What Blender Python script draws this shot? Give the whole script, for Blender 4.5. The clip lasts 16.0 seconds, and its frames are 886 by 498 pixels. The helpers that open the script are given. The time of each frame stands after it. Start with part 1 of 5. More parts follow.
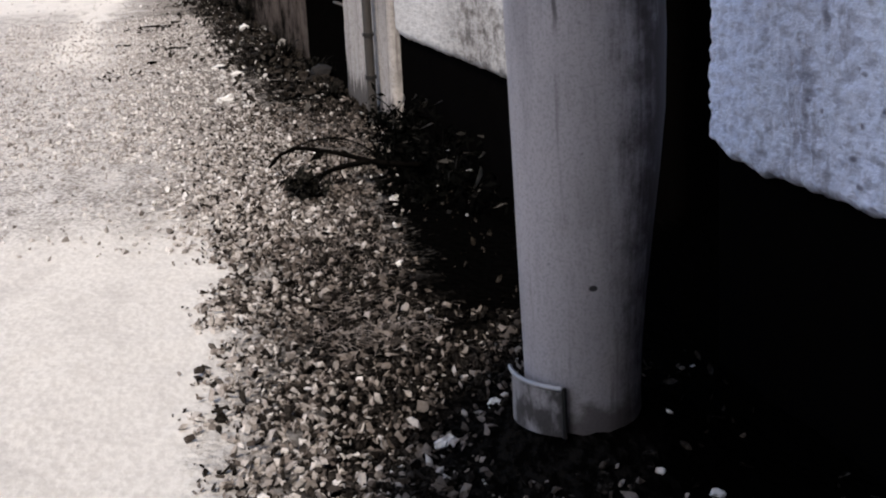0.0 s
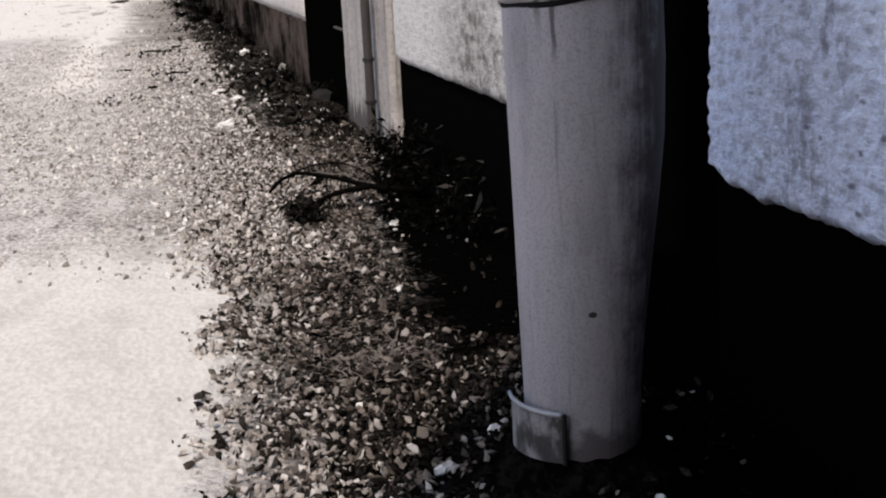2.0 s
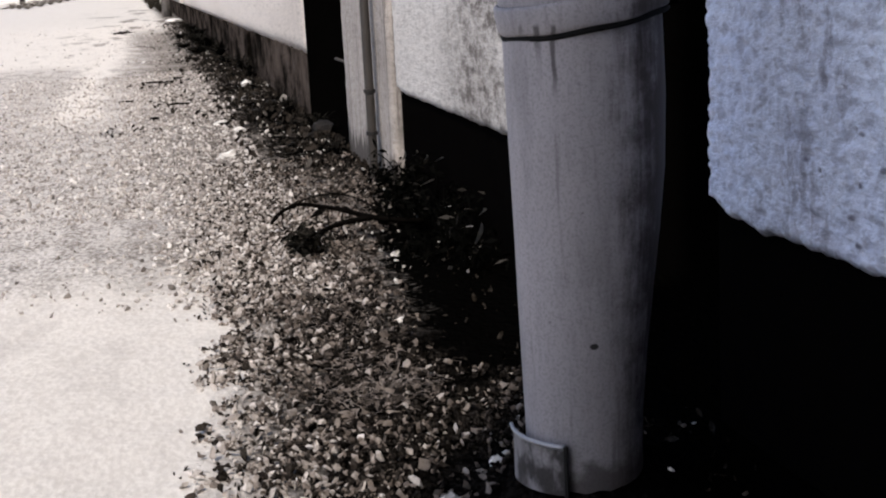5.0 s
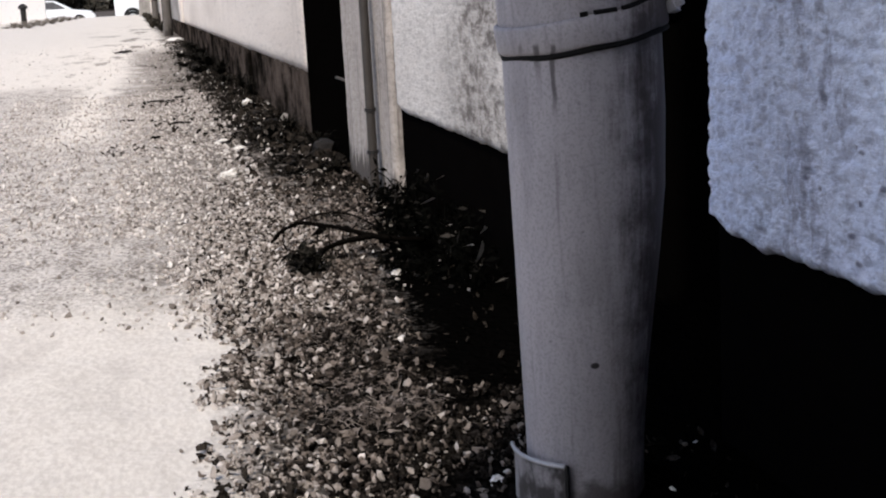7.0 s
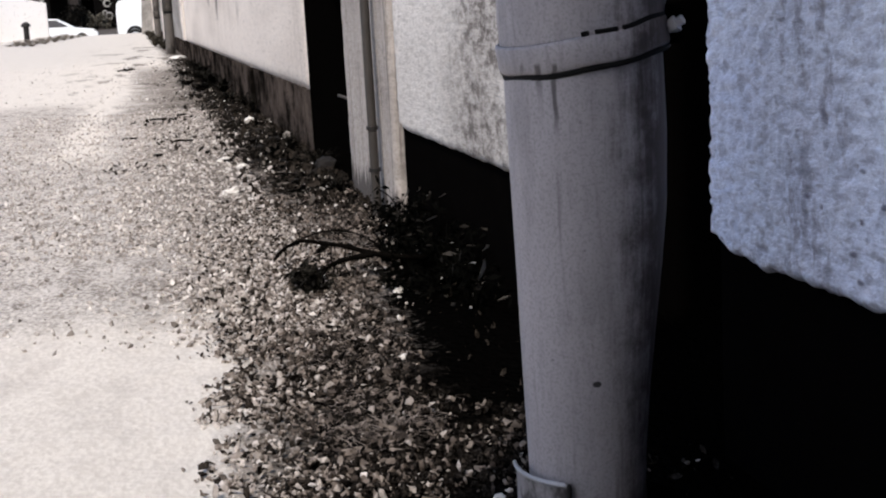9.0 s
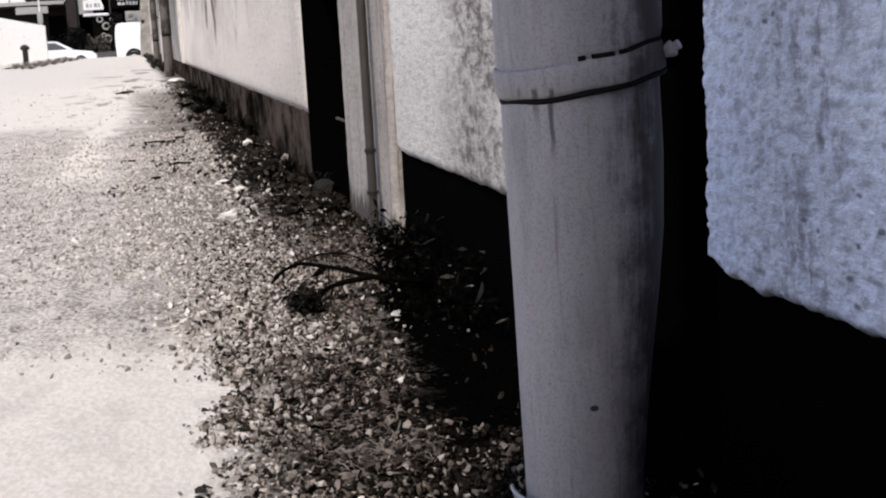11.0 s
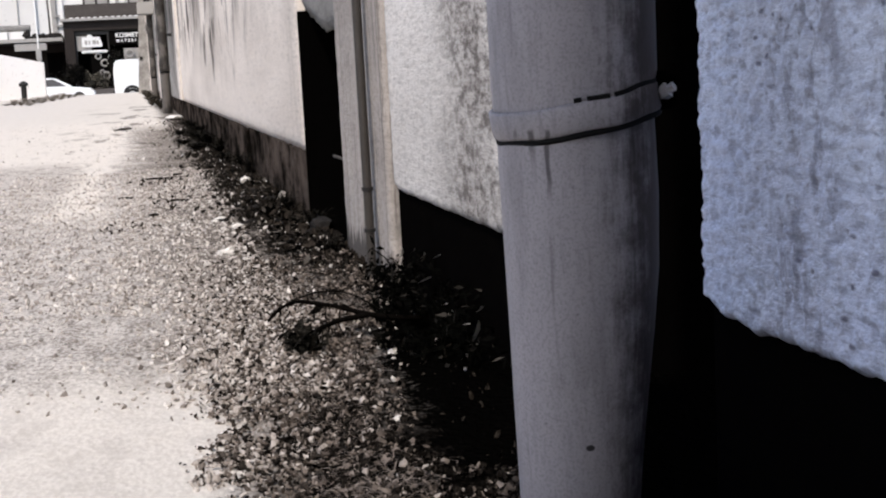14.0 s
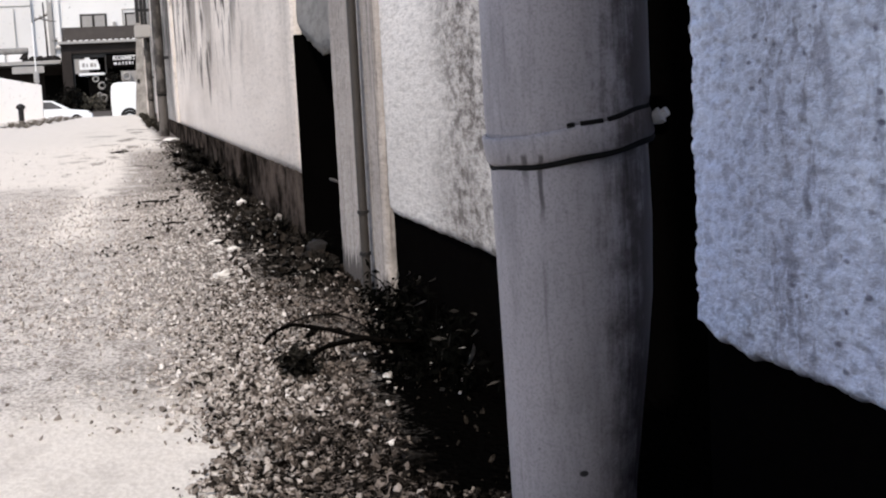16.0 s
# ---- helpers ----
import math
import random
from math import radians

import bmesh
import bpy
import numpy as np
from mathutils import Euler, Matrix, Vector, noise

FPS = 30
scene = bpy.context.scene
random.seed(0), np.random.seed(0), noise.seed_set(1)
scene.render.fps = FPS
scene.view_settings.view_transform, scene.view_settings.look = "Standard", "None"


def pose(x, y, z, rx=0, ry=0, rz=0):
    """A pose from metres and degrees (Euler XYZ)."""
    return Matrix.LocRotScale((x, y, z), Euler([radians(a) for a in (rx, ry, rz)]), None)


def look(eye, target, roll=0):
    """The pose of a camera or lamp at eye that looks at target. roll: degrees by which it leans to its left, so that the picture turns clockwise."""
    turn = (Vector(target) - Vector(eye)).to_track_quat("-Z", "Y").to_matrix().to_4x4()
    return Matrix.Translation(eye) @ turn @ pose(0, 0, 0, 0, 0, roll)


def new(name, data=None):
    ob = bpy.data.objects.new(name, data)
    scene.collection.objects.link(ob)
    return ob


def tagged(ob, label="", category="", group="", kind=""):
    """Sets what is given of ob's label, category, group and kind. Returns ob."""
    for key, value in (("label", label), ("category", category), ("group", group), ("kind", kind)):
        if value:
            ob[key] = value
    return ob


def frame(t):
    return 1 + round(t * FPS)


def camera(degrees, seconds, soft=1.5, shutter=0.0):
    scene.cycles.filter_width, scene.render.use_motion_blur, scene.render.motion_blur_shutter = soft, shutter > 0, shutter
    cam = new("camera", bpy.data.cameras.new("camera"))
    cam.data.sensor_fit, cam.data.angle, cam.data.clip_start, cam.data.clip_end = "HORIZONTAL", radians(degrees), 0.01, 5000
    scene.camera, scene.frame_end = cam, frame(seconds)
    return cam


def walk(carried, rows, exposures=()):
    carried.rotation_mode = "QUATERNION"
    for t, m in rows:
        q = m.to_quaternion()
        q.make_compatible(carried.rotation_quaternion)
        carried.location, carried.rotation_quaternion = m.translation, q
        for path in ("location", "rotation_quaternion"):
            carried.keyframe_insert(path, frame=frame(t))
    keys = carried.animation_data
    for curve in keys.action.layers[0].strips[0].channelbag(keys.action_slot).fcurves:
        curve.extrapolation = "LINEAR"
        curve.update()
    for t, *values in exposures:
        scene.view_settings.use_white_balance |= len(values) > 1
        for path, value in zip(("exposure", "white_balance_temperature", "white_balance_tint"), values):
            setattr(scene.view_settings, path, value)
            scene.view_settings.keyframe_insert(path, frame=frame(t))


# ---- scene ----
cam = camera(36.7, 16.0, soft=2.1)
PATH = [
    (0, (-0.5246, -0.1122, 0.4571), (-0.1187, 1.7841, -0.0323), -3.02),
    (0.5, (-0.5256, -0.1131, 0.4581), (-0.1176, 1.7849, -0.0228), -2.92),
    (1, (-0.5248, -0.1129, 0.4584), (-0.1167, 1.7873, -0.0137), -2.86),
    (1.5, (-0.5256, -0.1141, 0.4590), (-0.1160, 1.7878, -0.0047), -2.92),
    (2, (-0.5249, -0.1140, 0.4600), (-0.1153, 1.7899, 0.0047), -3.00),
    (2.5, (-0.5262, -0.1140, 0.4601), (-0.1150, 1.7917, 0.0135), -2.78),
    (3, (-0.5263, -0.1141, 0.4614), (-0.1144, 1.7931, 0.0222), -2.83),
    (3.5, (-0.5262, -0.1152, 0.4614), (-0.1139, 1.7937, 0.0300), -2.97),
    (4, (-0.5263, -0.1159, 0.4624), (-0.1141, 1.7945, 0.0377), -2.98),
    (6.5, (-0.5258, -0.1173, 0.4625), (-0.1116, 1.7998, 0.0710), -3.15),
    (7, (-0.5257, -0.1171, 0.4635), (-0.1118, 1.8013, 0.0782), -3.16),
    (7.5, (-0.5250, -0.1172, 0.4642), (-0.1128, 1.8026, 0.0841), -3.20),
    (8, (-0.5257, -0.1184, 0.4648), (-0.1131, 1.8024, 0.0905), -3.22),
    (8.5, (-0.5249, -0.1175, 0.4649), (-0.1134, 1.8048, 0.0971), -3.21),
    (9, (-0.5258, -0.1183, 0.4650), (-0.1125, 1.8051, 0.1051), -3.22),
    (11.5, (-0.5252, -0.1199, 0.4667), (-0.1055, 1.8095, 0.1484), -3.20),
    (12, (-0.5253, -0.1210, 0.4669), (-0.1048, 1.8098, 0.1578), -3.30),
    (12.5, (-0.5260, -0.1221, 0.4670), (-0.1041, 1.8097, 0.1668), -3.10),
    (13, (-0.5260, -0.1230, 0.4686), (-0.1031, 1.8099, 0.1767), -3.08),
    (13.5, (-0.5259, -0.1240, 0.4697), (-0.1005, 1.8096, 0.1868), -2.92),
    (14, (-0.5262, -0.1246, 0.4696), (-0.0979, 1.8098, 0.1963), -3.03),
    (14.5, (-0.5261, -0.1244, 0.4698), (-0.0953, 1.8105, 0.2045), -3.10),
    (15, (-0.5244, -0.1234, 0.4696), (-0.0920, 1.8124, 0.2133), -3.18),
    (15.5, (-0.5235, -0.1236, 0.4705), (-0.0892, 1.8127, 0.2214), -3.09),
    (16, (-0.5232, -0.1238, 0.4708), (-0.0875, 1.8134, 0.2308), -2.96),
]
walk(cam, [(t, look(eye, target, roll)) for t, eye, target, roll in PATH], exposures=[(0, 0.50)])

# ---- light ----
SUN_FROM = Vector((-0.50, -0.82, 1.10))
world = bpy.data.worlds.new("sky")
scene.world = world
world.use_nodes = True
wn = world.node_tree
sky = wn.nodes.new("ShaderNodeTexSky")
sky.sky_type, sky.sun_disc = "NISHITA", False
sky.sun_elevation = math.asin(SUN_FROM.normalized().z)
sky.sun_rotation = math.atan2(SUN_FROM.x, SUN_FROM.y)
sky.air_density, sky.dust_density = 1.0, 1.6
wn.links.new(sky.outputs[0], wn.nodes["Background"].inputs[0])
wn.nodes["Background"].inputs[1].default_value = 0.15
sun = new("sun", bpy.data.lights.new("sun", "SUN"))
sun.data.energy, sun.data.angle, sun.data.color = 2.1, radians(1.2), (1.0, 0.91, 0.815)
sun.matrix_world = look(SUN_FROM * 20, (0, 0, 0))


# ---- materials ----
class Net:
    """A node material under construction."""

    def __init__(self, name):
        self.mat = bpy.data.materials.new(name)
        self.mat.use_nodes = True
        self.t = self.mat.node_tree
        self.bsdf = self.t.nodes["Principled BSDF"]
        self.co = self.t.nodes.new("ShaderNodeTexCoord").outputs["Object"]

    def put(self, socket, value):
        if isinstance(value, bpy.types.NodeSocket):
            self.t.links.new(value, socket)
        elif value is not None:
            socket.default_value = value

    def math(self, op, a, b=0.0, c=0.0):
        n = self.t.nodes.new("ShaderNodeMath")
        n.operation = op
        for s, v in zip(n.inputs, (a, b, c)):
            self.put(s, v)
        return n.outputs[0]

    def step(self, x, lo, hi):
        n = self.t.nodes.new("ShaderNodeMapRange")
        n.interpolation_type = "SMOOTHSTEP"
        for i, v in enumerate((x, lo, hi, 0.0, 1.0)):
            self.put(n.inputs[i], v)
        return n.outputs[0]

    def stretch(self, sx, sy, sz):
        n = self.t.nodes.new("ShaderNodeMapping")
        n.inputs["Scale"].default_value = (sx, sy, sz)
        self.put(n.inputs["Vector"], self.co)
        return n.outputs[0]

    def noise(self, scale, detail=4.0, rough=0.55, co=None):
        n = self.t.nodes.new("ShaderNodeTexNoise")
        n.inputs["Scale"].default_value, n.inputs["Detail"].default_value, n.inputs["Roughness"].default_value = scale, detail, rough
        self.put(n.inputs["Vector"], co or self.co)
        return n.outputs[0]

    def cells(self, scale, co=None, feature="F1", out="Distance"):
        n = self.t.nodes.new("ShaderNodeTexVoronoi")
        n.feature = feature
        n.inputs["Scale"].default_value = scale
        self.put(n.inputs["Vector"], co or self.co)
        return n.outputs[out]

    def ramp(self, x, *stops):
        n = self.t.nodes.new("ShaderNodeValToRGB")
        e = n.color_ramp.elements
        while len(e) < len(stops):
            e.new(0.5)
        for el, (p, c) in zip(e, stops):
            el.position = p
            el.color = (*c, 1) if isinstance(c, tuple) else (c, c, c, 1)
        self.put(n.inputs[0], x)
        return n.outputs[0]

    def mix(self, f, a, b):
        n = self.t.nodes.new("ShaderNodeMix")
        n.data_type = "RGBA"
        for s, v in ((n.inputs[0], f), (n.inputs[6], a), (n.inputs[7], b)):
            self.put(s, (*v, 1) if isinstance(v, tuple) else v)
        return n.outputs[2]

    def axes(self):
        n = self.t.nodes.new("ShaderNodeSeparateXYZ")
        self.put(n.inputs[0], self.co)
        return n.outputs

    def done(self, colour, rough=0.8, bump=None, depth=0.002, strength=0.6, metal=0.0, gloss=0.3):
        self.put(self.bsdf.inputs["Base Color"], (*colour, 1) if isinstance(colour, tuple) else colour)
        self.put(self.bsdf.inputs["Roughness"], rough)
        self.bsdf.inputs["Metallic"].default_value = metal
        self.bsdf.inputs["Specular IOR Level"].default_value = gloss
        if bump is not None:
            b = self.t.nodes.new("ShaderNodeBump")
            b.inputs["Strength"].default_value, b.inputs["Distance"].default_value = strength, depth
            self.put(b.inputs["Height"], bump)
            self.t.links.new(b.outputs[0], self.bsdf.inputs["Normal"])
        return self.mat


def plain(name, a, b, scale, rough=0.8, depth=0.001, metal=0.0, gloss=0.3):
    """Two close tones in soft patches with fine grain."""
    n = Net(name)
    c = n.mix(n.noise(scale, 5), a, b)
    g = n.noise(scale * 9, 3)
    c = n.mix(n.step(g, 0.62, 0.72), c, tuple(v * 0.7 for v in a))
    return n.done(c, rough, g, depth, 0.5, metal, gloss)


def plaster_paint(name, light, mid, grime, speck, blob, depth, grime_amount, mould=None, runs=0.0, squash=0.5, splash=False, spots=False, grain=0.0):
    """Painted roughcast: lumps, dark pits between them, rain streaks and patches of grime."""
    n = Net(name)
    lump = n.noise(blob, 3, 0.6, n.stretch(1, squash, 1))
    patch = n.noise(2.3, 5, 0.6, n.stretch(1, squash, 1))
    streak = n.noise(1.0, 4, 0.6, n.stretch(9, 9, 0.7))
    c = n.mix(n.step(patch, 0.35, 0.7), light, mid)
    # shade in the lumps' low spots is put into the colour
    c = n.mix(n.math("MULTIPLY", n.step(lump, 0.52, 0.36), speck), c, grime)
    c = n.mix(n.math("MULTIPLY", n.step(streak, 0.56, 0.74), grime_amount), c, grime)
    c = n.mix(n.math("MULTIPLY", n.step(n.noise(blob * 0.45, 4, 0.6, n.stretch(1, squash, 1)), 0.58, 0.75), 0.25), c, grime)
    x, y, z = n.axes()
    if grain:
        pits = n.noise(1.0, 3, 0.75, n.stretch(330, 330 * squash, 330))
        c = n.mix(n.math("MULTIPLY", n.step(pits, 0.50, 0.66), grain), c, grime)
        c = n.mix(n.math("MULTIPLY", n.step(n.noise(1.0, 4, 0.65, n.stretch(70, 70 * squash, 70)), 0.53, 0.68), grain * 0.7), c, grime)
    if mould:
        near = n.math("MULTIPLY", n.step(y, mould[1], mould[0]), n.step(n.noise(6, 4, 0.6, n.stretch(1, 0.5, 0.8)), 0.30, 0.48))
        c = n.mix(n.math("MULTIPLY", near, n.math("MULTIPLY", n.step(n.noise(46, 6, 0.78, n.stretch(1, 0.42, 0.9)), 0.42, 0.60), 0.9)), c, grime)
        c = n.mix(n.math("MULTIPLY", near, 0.38), c, tuple(v * 2.4 for v in grime))
    if spots:
        pock = n.math("MULTIPLY", n.step(n.cells(70, n.stretch(1, 0.5, 1)), 0.26, 0.10), n.step(n.noise(9, 3), 0.46, 0.60))
        c = n.mix(n.math("MULTIPLY", pock, 0.9), c, grime)
        dots = n.noise(1.0, 4, 0.7, n.stretch(26, 26, 12))
        run = n.step(n.noise(1.0, 3, 0.6, n.stretch(7, 7, 0.6)), 0.44, 0.60)
        c = n.mix(n.math("MULTIPLY", n.math("MULTIPLY", n.step(dots, 0.49, 0.60), run), 0.5), c, grime)
        c = n.mix(n.math("MULTIPLY", n.step(n.math("ADD", z, n.math("MULTIPLY", n.noise(28, 4), 0.05)), 0.246, 0.232), 0.75), c, tuple(v * 0.35 for v in grime))
    if splash:
        mud = n.noise(1.0, 4, 0.65, n.stretch(30, 30, 5))
        for across, along, lo, hi, much in ((95, 2.2, 0.52, 0.66, 0.55), (38, 1.1, 0.54, 0.64, 0.5)):
            c = n.mix(n.math("MULTIPLY", n.step(n.noise(1.0, 4, 0.7, n.stretch(across, across, along)), lo, hi), much), c, grime)
        low = n.math("SUBTRACT", 0.17, n.math("MULTIPLY", mud, 0.24))
        c = n.mix(n.math("MULTIPLY", n.step(n.math("SUBTRACT", z, low), 0.025, -0.02), 0.85), c, grime)
    if runs:
        thin = n.noise(1.0, 5, 0.7, n.stretch(1.7, 1.7, 1.15))
        reach = n.math("ADD", z, n.math("MULTIPLY", n.math("SUBTRACT", n.noise(1.0, 2, 0.5, n.stretch(1.7, 1.7, 0)), 0.5), 1.6))
        c = n.mix(n.math("MULTIPLY", n.math("MULTIPLY", n.step(thin, 0.505, 0.56), 0.95), n.math("MULTIPLY", n.step(reach, 0.55, 0.85), n.step(y, 5.5, 7.5))), c, tuple(v * 0.5 for v in grime))
        wide = n.noise(1.0, 4, 0.65, n.stretch(0.55, 0.55, 0.22))
        c = n.mix(n.math("MULTIPLY", n.math("MULTIPLY", n.step(wide, 0.50, 0.62), runs), n.step(z, 0.45, 1.3)), c, grime)
    return n.done(c, 0.92, n.math("ADD", lump, n.math("MULTIPLY", n.noise(blob * 3.2, 3, 0.55, n.stretch(1, squash, 1)), 0.4)), depth, 0.8, 0, 0.15), n


# the blue of skylit shade is put into this plaster's colour
M_SKY_TINTED = plaster_paint("sky_tinted_roughcast", (0.84, 0.88, 0.99), (0.74, 0.78, 0.94), (0.16, 0.15, 0.20), 0.34, 75, 0.007, 0.06, None, 0.0, 0.55, False, True, 0.24)[0]
M_WHITE = plaster_paint("white_roughcast", (0.78, 0.74, 0.70), (0.62, 0.585, 0.55), (0.06, 0.051, 0.046), 0.22, 70, 0.003, 0.22, (1.98, 2.34), 0.0, 0.22, False, False, 0.36)[0]
M_CREAM = plaster_paint("cream_plaster", (0.80, 0.725, 0.655), (0.66, 0.59, 0.53), (0.12, 0.10, 0.085), 0.07, 110, 0.0012, 0.26, None, 0.75, 0.16, False, False, 0.46)[0]
M_STAINED = plaster_paint("stained_far_plaster", (0.40, 0.375, 0.35), (0.22, 0.205, 0.19), (0.08, 0.07, 0.062), 0.2, 20, 0.003, 0.6, None, 0.9, 0.2)[0]
M_PILASTER = plaster_paint("pilaster_plaster", (0.46, 0.415, 0.38), (0.33, 0.295, 0.27), (0.05, 0.042, 0.037), 0.2, 70, 0.003, 0.45, None, 0.0, 0.3, True, False, 0.3)[0]
M_DULL = plaster_paint("dull_grey_plaster", (0.27, 0.26, 0.245), (0.19, 0.18, 0.17), (0.06, 0.055, 0.05), 0.3, 40, 0.004, 0.5, None, 0.0, 0.3)[0]
M_BLACK_PLINTH = plain("black_plinth", (0.0014, 0.0012, 0.0012), (0.0032, 0.0028, 0.0026), 14, 0.95, 0.003, gloss=0.0)
# near-black holds the shade of the recesses; joint and lug share it
M_SHADE_BLACK = plain("dark_recess", (0.0010, 0.0009, 0.0009), (0.0020, 0.0018, 0.0017), 9, 0.95, 0.002, gloss=0.0)


def plinth_paint():
    n = Net("worn_plinth")
    s = n.noise(1.0, 6, 0.7, n.stretch(2.2, 2.2, 3.4))
    c = n.mix(n.step(s, 0.42, 0.64), (0.005, 0.0041, 0.0035), (0.098, 0.077, 0.064))
    drip = n.noise(1.0, 4, 0.7, n.stretch(26, 26, 2.0))
    c = n.mix(n.math("MULTIPLY", n.step(drip, 0.52, 0.66), 0.6), c, (0.014, 0.011, 0.009))
    c = n.mix(n.math("MULTIPLY", n.step(n.noise(16, 5, 0.7), 0.58, 0.68), 0.5), c, (0.13, 0.112, 0.098))
    c = n.mix(n.step(n.noise(70, 4, 0.7), 0.56, 0.70), c, (0.008, 0.0065, 0.0055))
    return n.done(c, 0.95, n.noise(60, 4), 0.004, 0.8, 0, 0.0)


M_PLINTH = plinth_paint()


def pipe_paint(name, a, b, runs=False, blotch=0.0):
    """Old painted pipe: soft stains, thin dark runs and small pits."""
    n = Net(name)
    c = n.mix(n.noise(9, 5), a, b)
    run = n.noise(1.0, 3, 0.6, n.stretch(70, 70, 5))
    c = n.mix(n.math("MULTIPLY", n.step(run, 0.60, 0.76), 0.45), c, (0.05, 0.045, 0.045))
    dirt = tuple(v * 0.38 for v in a)
    c = n.mix(n.math("MULTIPLY", n.step(n.noise(95, 3), 0.70, 0.78), 0.6), c, dirt)
    c = n.mix(n.math("MULTIPLY", n.step(n.noise(24, 5, 0.65, n.stretch(1, 1, 0.35)), 0.48, 0.70), 0.30), c, dirt)
    c = n.mix(n.math("MULTIPLY", n.step(n.noise(1.0, 4, 0.7, n.stretch(150, 150, 14)), 0.52, 0.68), 0.22), c, dirt)
    c = n.mix(n.math("MULTIPLY", n.step(n.noise(420, 3, 0.7), 0.46, 0.64), 0.34), c, dirt)
    if blotch:
        c = n.mix(n.math("MULTIPLY", n.step(n.noise(blotch, 4, 0.6, n.stretch(1, 1, 0.6)), 0.46, 0.58), 0.85), c, (0.018, 0.015, 0.013))
    if runs:
        x, y, z = n.axes()
        u = n.math("ADD", n.math("SUBTRACT", n.math("MULTIPLY", x, 0.976), n.math("MULTIPLY", y, 0.22)), n.math("MULTIPLY", n.math("SUBTRACT", n.noise(40, 2), 0.5), 0.006))
        for at, low, wide in ((-0.027, 0.356, 0.0026), (-0.038, 0.385, 0.0028), (-0.050, 0.398, 0.002)):
            m = n.math("MULTIPLY", n.step(n.math("ABSOLUTE", n.math("SUBTRACT", u, at)), wide, wide * 0.3), n.math("MULTIPLY", n.step(z, low, low + 0.03), n.math("MULTIPLY", n.step(z, 0.419, 0.415), n.step(y, 0.0, -0.01))))
            c = n.mix(n.math("MULTIPLY", m, 0.75), c, (0.035, 0.03, 0.03))
        # shade on the pipe's wall side, painted in as uneven brown streaks
        side_shade = n.math("ADD", n.math("MULTIPLY", n.noise(1.0, 5, 0.7, n.stretch(120, 120, 9)), 0.45), n.math("MULTIPLY", n.noise(34, 6, 0.75), 0.55))
        c = n.mix(n.math("MULTIPLY", n.step(n.math("ADD", side_shade, n.math("MULTIPLY", u, 8.0)), 0.58, 0.92), 0.92), c, (0.024, 0.016, 0.014))
        c = n.mix(n.math("MULTIPLY", n.step(n.math("ADD", z, n.math("MULTIPLY", n.math("SUBTRACT", n.noise(45, 4), 0.5), 0.06)), 0.078, 0.058), 0.75), c, (0.035, 0.027, 0.023))
        du, dz = n.math("SUBTRACT", u, -0.004), n.math("MULTIPLY", n.math("SUBTRACT", z, 0.169), 1.3)
        spot = n.math("ADD", n.math("MULTIPLY", du, du), n.math("MULTIPLY", dz, dz))
        c = n.mix(n.math("MULTIPLY", n.step(spot, 0.000016, 0.000005), n.step(y, 0.0, -0.01)), c, (0.03, 0.027, 0.027))
    return n.done(c, 0.62, n.noise(160, 3), 0.0006, 0.5, 0, 0.3)


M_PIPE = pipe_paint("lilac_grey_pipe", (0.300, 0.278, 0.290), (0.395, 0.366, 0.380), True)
M_SHOE = pipe_paint("stained_grey_shoe", (0.24, 0.222, 0.226), (0.33, 0.306, 0.312), False, 30.0)
M_PIPE_FAR = pipe_paint("brown_grey_pipe", (0.08, 0.07, 0.062), (0.15, 0.133, 0.12), False, 5.5)
M_PIPE_BROWN = pipe_paint("brown_service_pipe", (0.030, 0.026, 0.023), (0.06, 0.053, 0.048))
M_STRAP = plain("galvanised_strap", (0.34, 0.33, 0.34), (0.46, 0.45, 0.46), 60, 0.5, 0.0005, 0.4, 0.5)
M_RUBBER = plain("black_joint", (0.008, 0.008, 0.008), (0.014, 0.013, 0.013), 50, 0.9, 0.0005, gloss=0.1)


